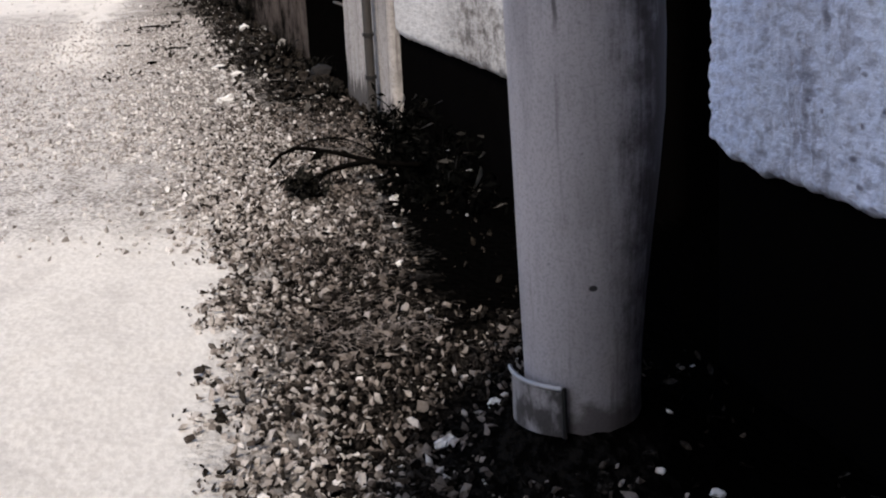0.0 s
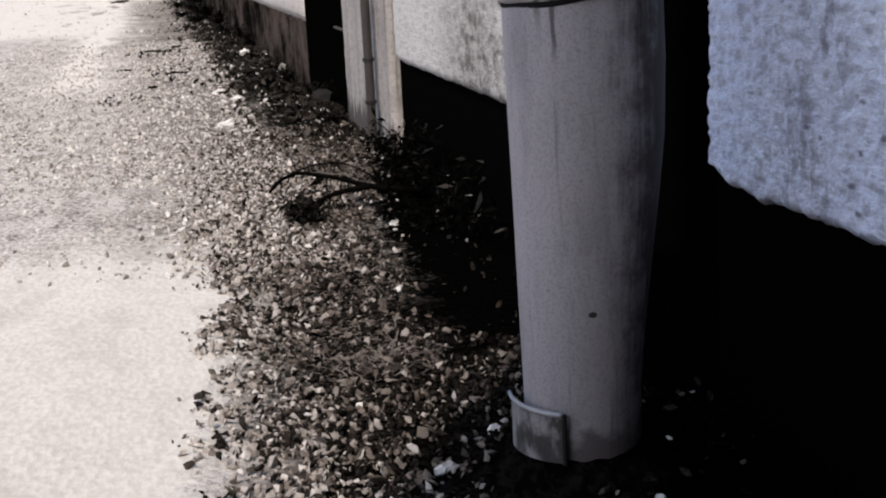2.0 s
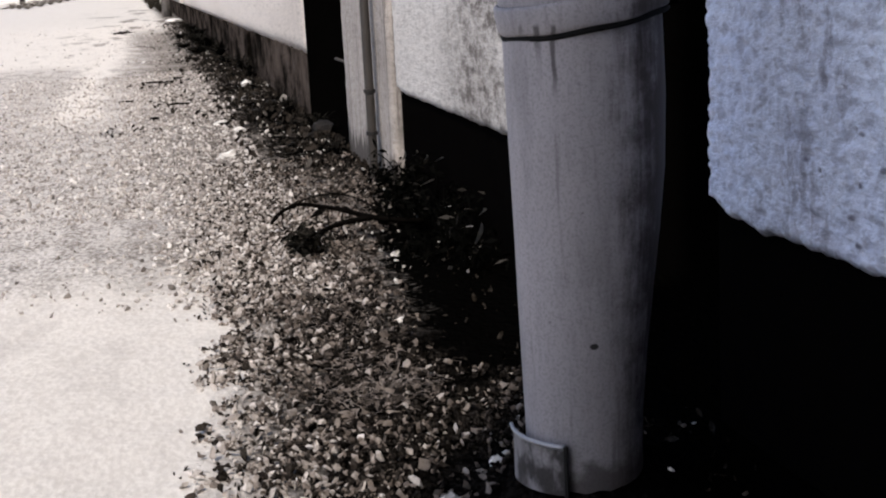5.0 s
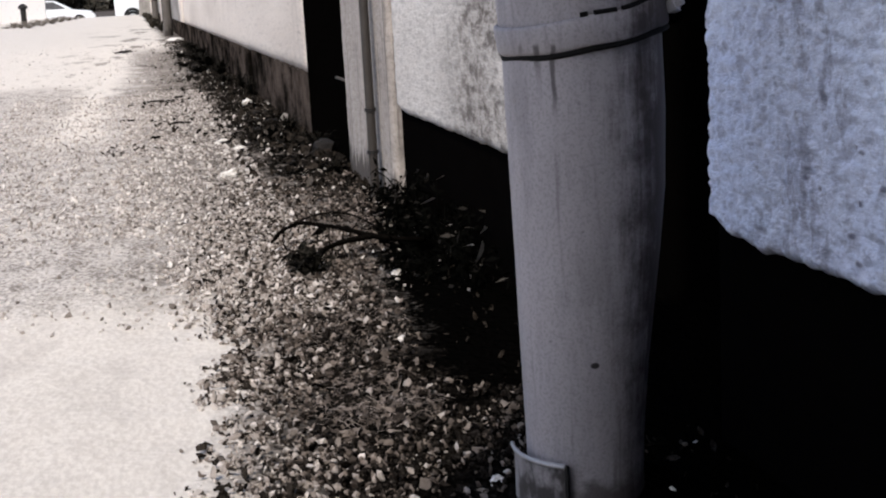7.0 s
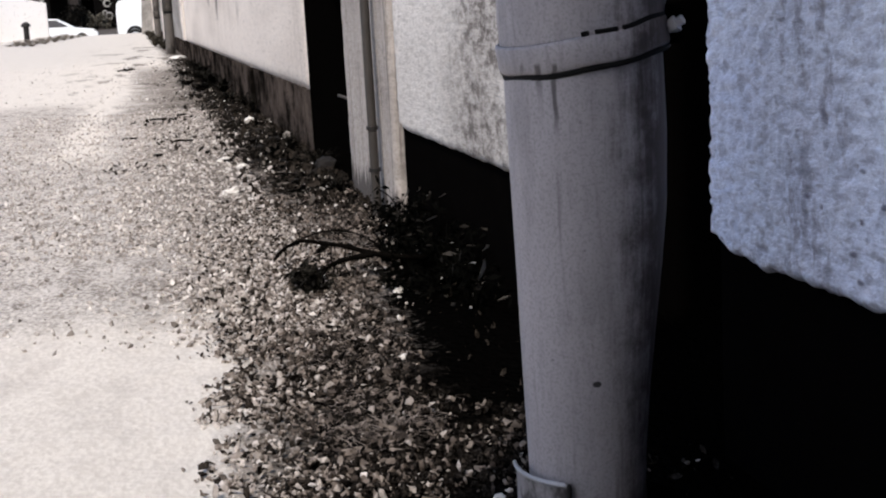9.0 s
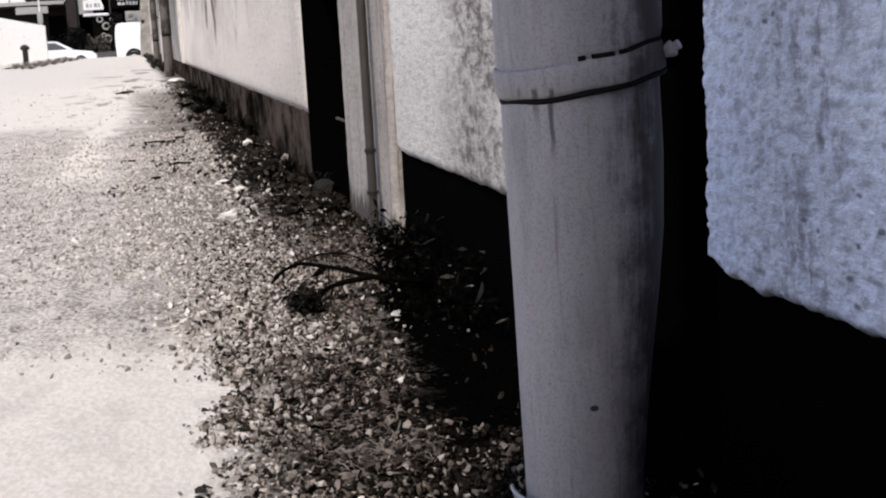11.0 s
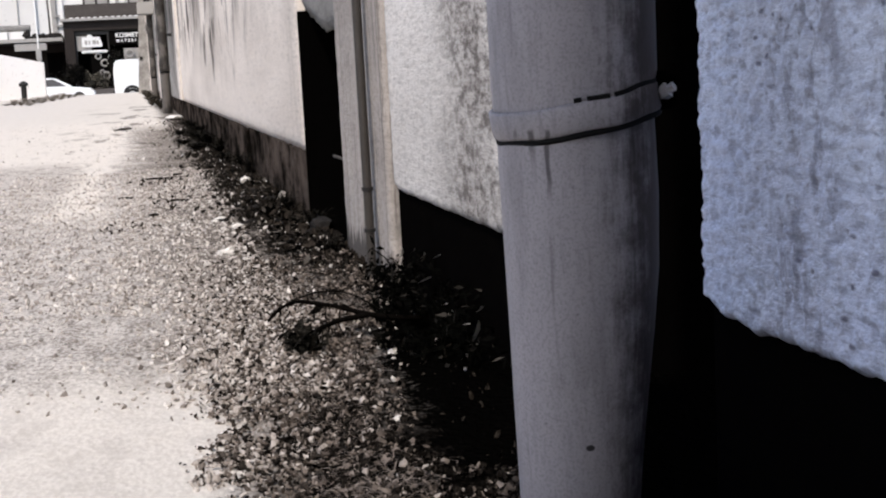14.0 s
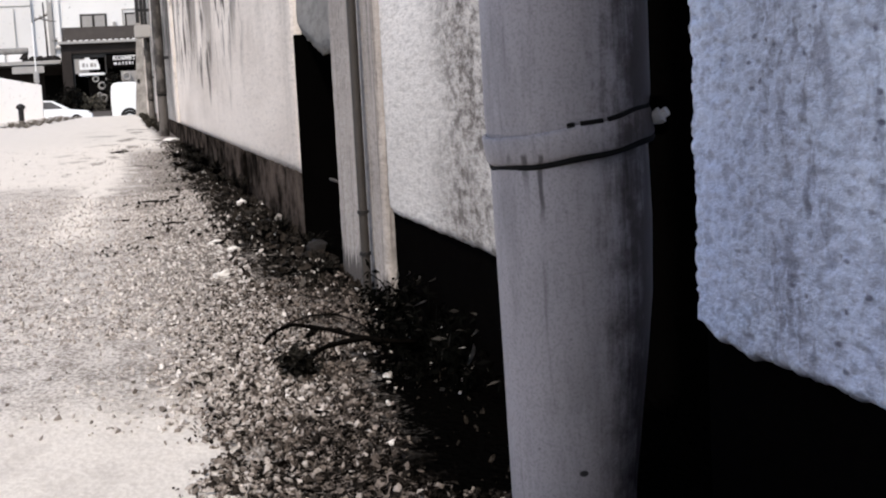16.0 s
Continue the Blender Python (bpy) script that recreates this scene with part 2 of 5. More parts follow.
def ground_earth():
    """Packed grit with pale worn patches, damp litter soil and its shade painted black along the wall."""
    n = Net("packed_grit")
    x, y, z = n.axes()
    wob = n.math("MULTIPLY", n.math("SUBTRACT", n.noise(5.0, 4), 0.5), 0.42)
    fine = n.math("MULTIPLY", n.math("SUBTRACT", n.noise(90.0, 3), 0.5), 0.10)
    xw = n.math("ADD", n.math("ADD", x, wob), fine)
    yw = n.math("ADD", n.math("ADD", y, n.math("MULTIPLY", wob, 1.6)), fine)
    xn = n.math("ADD", n.math("ADD", x, n.math("MULTIPLY", wob, 0.3)), n.math("ADD", n.math("MULTIPLY", fine, 0.5), n.math("SUBTRACT", n.math("MULTIPLY", n.step(y, 1.3, 0.9), 0.045), n.math("MULTIPLY", n.step(y, 1.2, 1.5), 0.03))))
    near = n.math("MULTIPLY", n.step(xn, -0.43, -0.50), n.step(yw, 2.25, 1.72))
    far = n.math("MULTIPLY", n.step(xw, -0.55, -0.68), n.step(yw, 7.4, 8.6))
    smudge = n.math("MULTIPLY", n.step(n.noise(1.0, 5, 0.65, n.stretch(2.6, 0.55, 1)), 0.54, 0.62), n.math("MULTIPLY", n.step(y, 6.0, 8.0), n.math("MULTIPLY", n.step(y, 34.0, 20.0), n.step(x, -1.6, -0.6))))
    lane = n.math("MULTIPLY", n.step(n.math("ABSOLUTE", n.math("ADD", xw, 0.78)), 0.13, 0.05), n.step(yw, 4.4, 5.0))
    verge = n.math("MULTIPLY", n.step(xw, -0.14, -0.32), n.step(yw, 12.0, 15.0))
    pale = n.math("MAXIMUM", n.math("MAXIMUM", near, verge), n.math("MAXIMUM", far, lane))
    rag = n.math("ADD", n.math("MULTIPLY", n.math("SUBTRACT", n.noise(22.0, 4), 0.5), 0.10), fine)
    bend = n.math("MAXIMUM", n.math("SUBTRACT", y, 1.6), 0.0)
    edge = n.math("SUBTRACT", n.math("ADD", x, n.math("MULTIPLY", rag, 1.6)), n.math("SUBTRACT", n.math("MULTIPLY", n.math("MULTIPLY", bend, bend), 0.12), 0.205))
    # near-black mask: damp soil together with the shade at the wall's foot
    damp_shade = n.math("MULTIPLY", n.step(edge, -0.03, 0.03), n.math("MULTIPLY", n.step(n.math("ADD", y, n.math("MULTIPLY", rag, 2.0)), 1.25, 1.38), n.step(yw, 3.05, 2.6)))
    damp_shade = n.math("MAXIMUM", damp_shade, n.math("MULTIPLY", n.step(n.math("ADD", x, rag), -0.19, -0.15), n.step(y, 1.10, 0.98)))
    damp_shade = n.math("MAXIMUM", damp_shade, n.math("MULTIPLY", n.step(xw, -0.20, -0.08), n.step(yw, 15.0, 10.0)))
    damp_shade = n.math("MAXIMUM", damp_shade, n.math("MULTIPLY", n.math("MULTIPLY", n.step(n.math("ADD", x, n.math("MULTIPLY", rag, 2.0)), -0.27, -0.17), n.step(y, 2.95, 3.2)), n.math("MULTIPLY", n.step(y, 7.0, 4.6), n.step(n.noise(13, 4), 0.40, 0.48))))
    # black bed under the gravel, standing in for shade between the chips
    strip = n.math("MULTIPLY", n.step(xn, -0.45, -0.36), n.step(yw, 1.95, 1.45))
    grain = n.noise(120, 4, 0.7, n.stretch(1, 0.5, 1))
    chip = n.cells(85)
    grit = n.ramp(n.math("ADD", n.math("MULTIPLY", grain, 0.75), n.math("MULTIPLY", n.noise(28, 3), 0.30)), (0.36, (0.05, 0.043, 0.038)), (0.50, (0.20, 0.178, 0.158)), (0.62, (0.42, 0.385, 0.35)))
    wash = n.noise(2.4, 4)
    grit = n.mix(n.math("MULTIPLY", n.step(wash, 0.5, 0.68), 0.45), grit, (0.44, 0.40, 0.365))
    grit = n.mix(n.math("MULTIPLY", n.step(xw, -0.34, -0.12), 0.7), grit, n.mix(n.step(grain, 0.42, 0.6), (0.03, 0.026, 0.022), (0.14, 0.122, 0.107)))
    grit = n.mix(n.math("MULTIPLY", n.step(xw, -0.38, -0.68), 0.9), grit, n.mix(n.step(n.math("ADD", n.math("MULTIPLY", grain, 0.6), n.math("MULTIPLY", n.noise(17, 5, 0.7, n.stretch(1, 0.5, 1)), 0.4)), 0.40, 0.56), (0.25, 0.222, 0.20), (0.66, 0.62, 0.58)))
    shed = n.math("MULTIPLY", n.step(xw, -0.58, -0.22), n.math("MULTIPLY", n.step(yw, 2.9, 3.6), n.step(yw, 9.5, 7.0)))
    grit = n.mix(n.math("MULTIPLY", shed, 0.6), grit, n.mix(n.step(grain, 0.40, 0.62), (0.025, 0.021, 0.018), (0.17, 0.145, 0.126)))
    pave = n.mix(n.step(n.noise(150, 4, 0.6, n.stretch(1, 0.4, 1)), 0.36, 0.66), (0.62, 0.578, 0.53), (0.73, 0.688, 0.635))
    pave = n.mix(n.math("MULTIPLY", n.step(n.noise(9, 6, 0.65, n.stretch(1, 0.45, 1)), 0.50, 0.72), 0.42), pave, (0.42, 0.385, 0.36))
    soil = n.mix(grain, (0.012, 0.010, 0.009), (0.045, 0.037, 0.031))
    c = n.mix(pale, grit, pave)
    c = n.mix(n.math("MULTIPLY", smudge, 0.75), c, n.mix(grain, (0.05, 0.043, 0.037), (0.16, 0.14, 0.122)))
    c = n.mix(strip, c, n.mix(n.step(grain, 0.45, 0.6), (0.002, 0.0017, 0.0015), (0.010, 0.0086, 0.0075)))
    c = n.mix(damp_shade, c, n.mix(n.step(grain, 0.55, 0.72), (0.0012, 0.0011, 0.001), (0.003, 0.0026, 0.0023)))
    c = n.mix(n.step(y, 79.5, 81.5), c, n.mix(n.noise(3, 4), (0.07, 0.062, 0.058), (0.12, 0.108, 0.10)))
    bump = n.math("MULTIPLY", n.math("ADD", n.math("ADD", grain, chip), n.noise(30, 3)), n.math("SUBTRACT", 1.0, n.math("MULTIPLY", pale, 0.8)))
    return n.done(c, 0.95, bump, 0.006, 0.8, 0, 0.0)


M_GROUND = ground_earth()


def island_tones(name, *stops, rough=0.9, depth=0.001):
    n = Net(name)
    g = n.t.nodes.new("ShaderNodeNewGeometry")
    c = n.ramp(g.outputs["Random Per Island"], *stops)
    c = n.mix(n.math("MULTIPLY", n.step(n.noise(260, 3), 0.45, 0.7), 0.4), c, (0.08, 0.07, 0.06))
    return n.done(c, rough, n.noise(400, 3), depth, 0.5, 0, 0.0)


# near-black chips stand in for the shaded gaps between stones
M_GRAVEL = island_tones("mixed_gravel", (0.0, (0.010, 0.0085, 0.0075)), (0.20, (0.03, 0.025, 0.021)), (0.32, (0.26, 0.225, 0.20)), (0.80, (0.52, 0.47, 0.43)), (1.0, (0.70, 0.65, 0.61)))
M_GRAVEL_DARK = island_tones("gap_shaded_gravel", (0.0, (0.004, 0.0034, 0.003)), (0.64, (0.009, 0.0073, 0.0063)), (0.76, (0.11, 0.090, 0.077)), (0.95, (0.25, 0.212, 0.186)), (1.0, (0.52, 0.475, 0.44)))
M_GRAVEL_MID = island_tones("brown_gravel", (0.0, (0.008, 0.0066, 0.0057)), (0.32, (0.03, 0.0245, 0.021)), (0.55, (0.10, 0.082, 0.071)), (0.92, (0.22, 0.184, 0.16)), (1.0, (0.36, 0.315, 0.28)))
M_GRIT = island_tones("pale_grit", (0.0, (0.14, 0.123, 0.11)), (0.12, (0.34, 0.305, 0.28)), (0.55, (0.52, 0.475, 0.44)), (1.0, (0.80, 0.76, 0.72)))
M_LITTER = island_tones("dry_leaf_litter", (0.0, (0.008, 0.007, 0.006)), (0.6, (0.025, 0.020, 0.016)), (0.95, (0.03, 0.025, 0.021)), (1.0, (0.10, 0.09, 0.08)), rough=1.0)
M_STONE = plain("pale_stone", (0.86, 0.83, 0.79), (0.64, 0.61, 0.57), 40, 0.9, 0.002)
M_GREYSTONE = plain("grey_stone", (0.20, 0.18, 0.165), (0.30, 0.275, 0.25), 50, 0.9, 0.002)
M_DARKSTONE = plain("dark_chunk", (0.006, 0.005, 0.0045), (0.018, 0.015, 0.013), 40, 0.9, 0.002)
M_BARK = plain("dry_bark", (0.0014, 0.0012, 0.001), (0.0055, 0.0046, 0.004), 55, 0.95, 0.002, gloss=0.0)
M_WEED = island_tones("dark_weed_leaves", (0.0, (0.004, 0.004, 0.0035)), (0.9, (0.006, 0.006, 0.005)), (1.0, (0.012, 0.011, 0.009)), rough=1.0)


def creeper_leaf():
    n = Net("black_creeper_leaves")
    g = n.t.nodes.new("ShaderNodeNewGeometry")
    # the few pale leaves stand in for glints among near-black ones
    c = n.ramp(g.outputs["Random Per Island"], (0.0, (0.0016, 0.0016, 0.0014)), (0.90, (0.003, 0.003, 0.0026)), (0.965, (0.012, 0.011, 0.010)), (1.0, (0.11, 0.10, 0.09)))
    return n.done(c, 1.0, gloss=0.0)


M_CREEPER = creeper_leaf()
M_GRASS = island_tones("dry_grass", (0.0, (0.03, 0.027, 0.021)), (0.7, (0.10, 0.09, 0.072)), (1.0, (0.2, 0.18, 0.15)))
M_DRYGRASS = island_tones("pale_dry_grass", (0.0, (0.20, 0.18, 0.155)), (0.6, (0.44, 0.40, 0.355)), (1.0, (0.68, 0.63, 0.57)))
M_DEADLEAF = plain("pale_dead_leaf", (0.48, 0.45, 0.42), (0.32, 0.295, 0.27), 60, 0.9, 0.001)
M_TUFT = island_tones("flattened_dry_grass", (0.0, (0.05, 0.041, 0.035)), (0.5, (0.15, 0.124, 0.108)), (1.0, (0.32, 0.275, 0.245)), rough=1.0)
M_CLOD = island_tones("black_clods", (0.0, (0.002, 0.0017, 0.0015)), (0.85, (0.005, 0.0043, 0.0038)), (0.97, (0.02, 0.017, 0.015)), (1.0, (0.34, 0.31, 0.28)))
M_TIMBER = plain("tarred_timber", (0.045, 0.038, 0.034), (0.08, 0.068, 0.06), 6.0, 0.8, 0.002)
M_LIME = plain("limewashed_wall", (0.90, 0.885, 0.87), (0.82, 0.80, 0.785), 1.4, 0.9, 0.003)
M_FACADE = plain("white_render", (0.80, 0.785, 0.765), (0.72, 0.70, 0.68), 0.6, 0.9, 0.004)
M_TOWER = plain("pale_facade", (0.78, 0.755, 0.73), (0.66, 0.635, 0.61), 0.5, 0.9, 0.004)
M_BALCONY = plain("dark_brown_render", (0.055, 0.047, 0.043), (0.085, 0.073, 0.066), 3.0, 0.9, 0.004)
M_CONCRETE = plain("grey_concrete", (0.42, 0.40, 0.38), (0.30, 0.285, 0.27), 2.0, 0.9, 0.004)
M_DARKWALL = plain("dark_shop_wall", (0.022, 0.018, 0.0165), (0.042, 0.035, 0.032), 2.0, 0.9, 0.004, gloss=0.1)
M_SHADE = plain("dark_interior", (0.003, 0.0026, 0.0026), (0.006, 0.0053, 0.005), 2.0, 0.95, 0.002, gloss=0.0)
M_FRAME = plain("dark_window_frame", (0.03, 0.027, 0.025), (0.05, 0.045, 0.042), 6.0, 0.6, 0.001)
M_CURTAIN = plain("curtained_pane", (0.24, 0.225, 0.21), (0.40, 0.375, 0.355), 4.0, 0.35, 0.001, gloss=0.5)
M_SIGN = plain("white_sign", (0.82, 0.81, 0.80), (0.76, 0.75, 0.74), 3.0, 0.5, 0.0005)
M_CAR = plain("white_car_paint", (0.80, 0.80, 0.80), (0.75, 0.75, 0.75), 1.5, 0.25, 0.0002, gloss=0.5)
M_TYRE = plain("black_tyre", (0.012, 0.012, 0.012), (0.02, 0.02, 0.02), 20, 0.85, 0.001)
M_RIM = plain("steel_rim", (0.35, 0.35, 0.36), (0.45, 0.45, 0.46), 9, 0.4, 0.0005, 0.7, 0.5)
M_IRON = plain("black_iron", (0.012, 0.011, 0.011), (0.022, 0.02, 0.019), 12, 0.6, 0.001)
M_POLE = plain("grey_pole", (0.30, 0.29, 0.28), (0.40, 0.385, 0.37), 5, 0.6, 0.001)


def glass_pane():
    n = Net("car_glass")
    n.bsdf.inputs["Transmission Weight"].default_value = 0.35
    return n.done((0.16, 0.15, 0.145), 0.08, None, gloss=0.6)


M_GLASS = glass_pane()


# ---- mesh helpers ----
def mesh_of(name, bm, material, smooth=False):
    me = bpy.data.meshes.new(name)
    bm.normal_update()
    bm.to_mesh(me)
    bm.free()
    me.materials.append(material)
    if smooth:
        for p in me.polygons:
            p.use_smooth = True
    return me


def part(name, bm, material, parent, label="", smooth=False, kind=""):
    ob = new(name, mesh_of(name, bm, material, smooth))
    ob.parent = parent
    return tagged(ob, label=label, kind=kind)


def thing(name, bm, material, label, category, group="", kind="", smooth=False):
    return tagged(new(name, mesh_of(name, bm, material, smooth)), label, category, group, kind)


def holder(name, at, label, category, group="", kind=""):
    ob = new(name)
    ob.matrix_world = pose(*at)
    ob.empty_display_size = 0.05
    return tagged(ob, label, category, group, kind)


def box(bm, x0, x1, y0, y1, z0, z1, bevel=0.0):
    made = bmesh.ops.create_cube(bm, size=1)["verts"]
    bmesh.ops.scale(bm, vec=(x1 - x0, y1 - y0, z1 - z0), verts=made)
    bmesh.ops.translate(bm, vec=((x0 + x1) / 2, (y0 + y1) / 2, (z0 + z1) / 2), verts=made)
    if bevel:
        edges = list({e for v in made for e in v.link_edges})
        bmesh.ops.bevel(bm, geom=edges, offset=bevel, segments=2, affect="EDGES", clamp_overlap=True)
    return bm


def boxed(*a, bevel=0.0):
    return box(bmesh.new(), *a, bevel=bevel)


def lathe(profile, steps=40, a0=0.0, a1=360.0, closed_profile=False):
    """Turns (radius, z) pairs about the z axis, the whole way round or from a0 to a1 degrees."""
    bm = bmesh.new()
    full = a1 - a0 >= 360
    n = steps if full else steps + 1
    rings = []
    for i in range(n):
        a = radians(a0 + (a1 - a0) * i / steps)
        rings.append([bm.verts.new((r * math.cos(a), r * math.sin(a), z)) for r, z in profile])
    m = len(profile)
    for i in range(n if full else n - 1):
        p, q = rings[i], rings[(i + 1) % n]
        for j in range(m if closed_profile else m - 1):
            k = (j + 1) % m
            bm.faces.new((p[j], q[j], q[k], p[k]))
    if not full and closed_profile:
        bm.faces.new(rings[0][::-1])
        bm.faces.new(rings[-1])
    bmesh.ops.recalc_face_normals(bm, faces=bm.faces)
    return bm


def tube(points, radii, sides=8, bm=None):
    bm = bm or bmesh.new()
    pts = [Vector(p) for p in points]
    rings = []
    for i, p in enumerate(pts):
        d = (pts[min(i + 1, len(pts) - 1)] - pts[max(i - 1, 0)]).normalized()
        u = d.cross(Vector((0.13, 0.2, 1))).normalized()
        v = d.cross(u)
        r = radii[i] if isinstance(radii, (list, tuple)) else radii
        rings.append([bm.verts.new(p + (u * math.cos(2 * math.pi * k / sides) + v * math.sin(2 * math.pi * k / sides)) * r) for k in range(sides)])
    for a, b in zip(rings, rings[1:]):
        for k in range(sides):
            bm.faces.new((a[k], a[(k + 1) % sides], b[(k + 1) % sides], b[k]))
    bm.faces.new(rings[0][::-1])
    bm.faces.new(rings[-1])
    bmesh.ops.recalc_face_normals(bm, faces=bm.faces)
    return bm


def smoothed(points, n=5):
    """Catmull-Rom through the points."""
    p = [Vector(q) for q in points]
    p = [p[0] * 2 - p[1]] + p + [p[-1] * 2 - p[-2]]
    out = []
    for i in range(1, len(p) - 2):
        for k in range(n):
            t = k / n
            a, b, c, d = p[i - 1:i + 3]
            out.append(0.5 * (2 * b + (c - a) * t + (2 * a - 5 * b + 4 * c - d) * t * t + (3 * b - a - 3 * c + d) * t ** 3))
    return out + [p[-2]]


def lump(size, seed, flat=0.6, rough=0.75, detail=2):
    """A broken stone, resting on z = 0."""
    bm = bmesh.new()
    bmesh.ops.create_icosphere(bm, subdivisions=detail, radius=1)
    for v in bm.verts:
        v.co *= 1 + rough * noise.noise(v.co * 1.7 + Vector((seed * 3.7, 0, 0)))
        v.co = Vector((v.co.x * size[0], v.co.y * size[1], v.co.z * size[2])) * 0.5
        v.co.z = max(v.co.z, -0.3 * size[2])
    low = min(v.co.z for v in bm.verts)
    bmesh.ops.translate(bm, vec=(0, 0, -low), verts=bm.verts)
    return bm


def scatter(name, material, label, category, spots, seed, detail=1, leaf=False):
    """One mesh of many small lumps or curled flakes; spots: x, y, z, size."""
    rng = np.random.default_rng(seed)
    shapes = []
    for k in range(12):
        bm = bmesh.new()
        if leaf:
            bmesh.ops.create_grid(bm, x_segments=3, y_segments=2, size=0.5)
            for v in bm.verts:
                w = 1 - 1.5 * v.co.x ** 2 * 2
                v.co = Vector((v.co.x * 1.5, v.co.y * 0.75 * max(w, 0.15), 0.35 * (v.co.x ** 2) + 0.6 * v.co.y ** 2 + rng.normal(0, 0.06)))
        else:
            bmesh.ops.create_icosphere(bm, subdivisions=detail, radius=0.5)
            s = (1.0, rng.uniform(0.5, 0.95), rng.uniform(0.3, 0.6))
            for v in bm.verts:
                v.co *= 1 + 1.7 * noise.noise(v.co * 3.7 + Vector((k * 5.1, seed, 0)))
                v.co = Vector((v.co.x * s[0], v.co.y * s[1], v.co.z * s[2]))
        bm.verts.ensure_lookup_table()
        shapes.append((np.array([v.co[:] for v in bm.verts]), np.array([[v.index for v in f.verts] for f in bm.faces])))
        bm.free()
    verts, faces, base = [], [], 0
    for x, y, z, s in spots:
        v, f = shapes[rng.integers(12)]
        m = np.array(Euler((rng.normal(0, 0.8), rng.normal(0, 0.8), rng.uniform(0, 6.28))).to_matrix())
        verts.append(v @ m.T * s + (x, y, z))
        faces.append(f + base)
        base += len(v)
    me = bpy.data.meshes.new(name)
    me.from_pydata(np.concatenate(verts).tolist(), [], np.concatenate(faces).tolist())
    me.materials.append(material)
    if detail > 1:
        me.polygons.foreach_set("use_smooth", np.ones(len(me.polygons), bool))
    return tagged(new(name, me), label, category, kind="stuff")


# ---- ground ----
def dip(y):
    """The street that crosses the end of the alley lies lower; the forecourt behind it climbs again."""
    def s(a, b):
        t = min(max((y - a) / (b - a), 0), 1)
        return t * t * (3 - 2 * t)
    return -0.56 * s(57, 65) + 0.78 * s(80, 92)


def ground_height(x, y):
    z = dip(y)
    if y < 12 and -3 < x < 0.2:
        z += 0.010 * noise.noise(Vector((x * 2.1, y * 1.6, 0))) * min(1, max(0, -x * 4))
        z += 0.004 * noise.noise(Vector((x * 14, y * 12, 3)))
        z += 0.050 * math.exp(-(((x + 0.18) / 0.10) ** 2 + ((y - 0.90) / 0.12) ** 2) ** 2)
    return z


def spread(a, b, first, growth):
    out, s = [a], first
    while out[-1] < b:
        out.append(out[-1] + s)
        s *= growth
    return out


xs = [-v for v in spread(1.3, 2500, 0.06, 1.25)][::-1] + [-1.28 + 0.02 * i for i in range(67)] + spread(0.08, 2500, 0.1, 1.4)
ys = [-v for v in spread(0.5, 2500, 0.3, 1.5)][::-1] + [-0.3 + 0.1 * i for i in range(9)] + [0.6 + 0.02 * i for i in range(130)] + spread(3.22, 20, 0.03, 1.02) + [21 + i for i in range(85)] + spread(108, 3000, 4, 1.4)
me = bpy.data.meshes.new("ground")
nx = len(xs)
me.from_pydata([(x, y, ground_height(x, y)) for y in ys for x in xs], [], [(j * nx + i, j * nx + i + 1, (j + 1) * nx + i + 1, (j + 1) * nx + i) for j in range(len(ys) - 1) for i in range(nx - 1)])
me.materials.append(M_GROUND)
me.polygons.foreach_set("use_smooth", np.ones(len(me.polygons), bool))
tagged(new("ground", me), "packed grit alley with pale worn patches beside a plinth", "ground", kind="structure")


# ---- the long wall ----
WALL_TOP = 5.6
wall = holder("wall_east", (0, 0, 0), "long weathered plaster wall on a dark plinth", "wall", kind="structure")
# a recess, added to keep the wall behind the near downpipe black, and the low niche go through the face of the core
core = bmesh.new()
for y0, y1 in ((-3.0, 1.10), (1.70, 3.390), (4.275, 62.0)):
    box(core, 0.03, 0.45, y0, y1, -0.3, WALL_TOP)
box(core, 0.03, 0.45, 3.390, 4.275, 0.72, WALL_TOP)
part("core", core, M_CONCRETE, wall)
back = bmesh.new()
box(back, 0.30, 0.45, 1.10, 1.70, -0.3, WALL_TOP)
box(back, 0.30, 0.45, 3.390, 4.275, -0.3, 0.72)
part("recess_back", back, M_SHADE_BLACK, wall, "recess with its shade painted black")
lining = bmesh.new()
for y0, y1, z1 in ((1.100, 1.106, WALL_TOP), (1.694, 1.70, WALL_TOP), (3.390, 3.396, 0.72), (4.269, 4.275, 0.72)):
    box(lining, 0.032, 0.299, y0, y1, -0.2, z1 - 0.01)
# thin black strip covers the plaster's bright end face as if shaded
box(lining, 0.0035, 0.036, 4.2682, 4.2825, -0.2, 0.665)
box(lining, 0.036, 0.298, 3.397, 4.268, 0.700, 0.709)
part("recess_lining", lining, M_SHADE_BLACK, wall, "recess with its shade painted black")


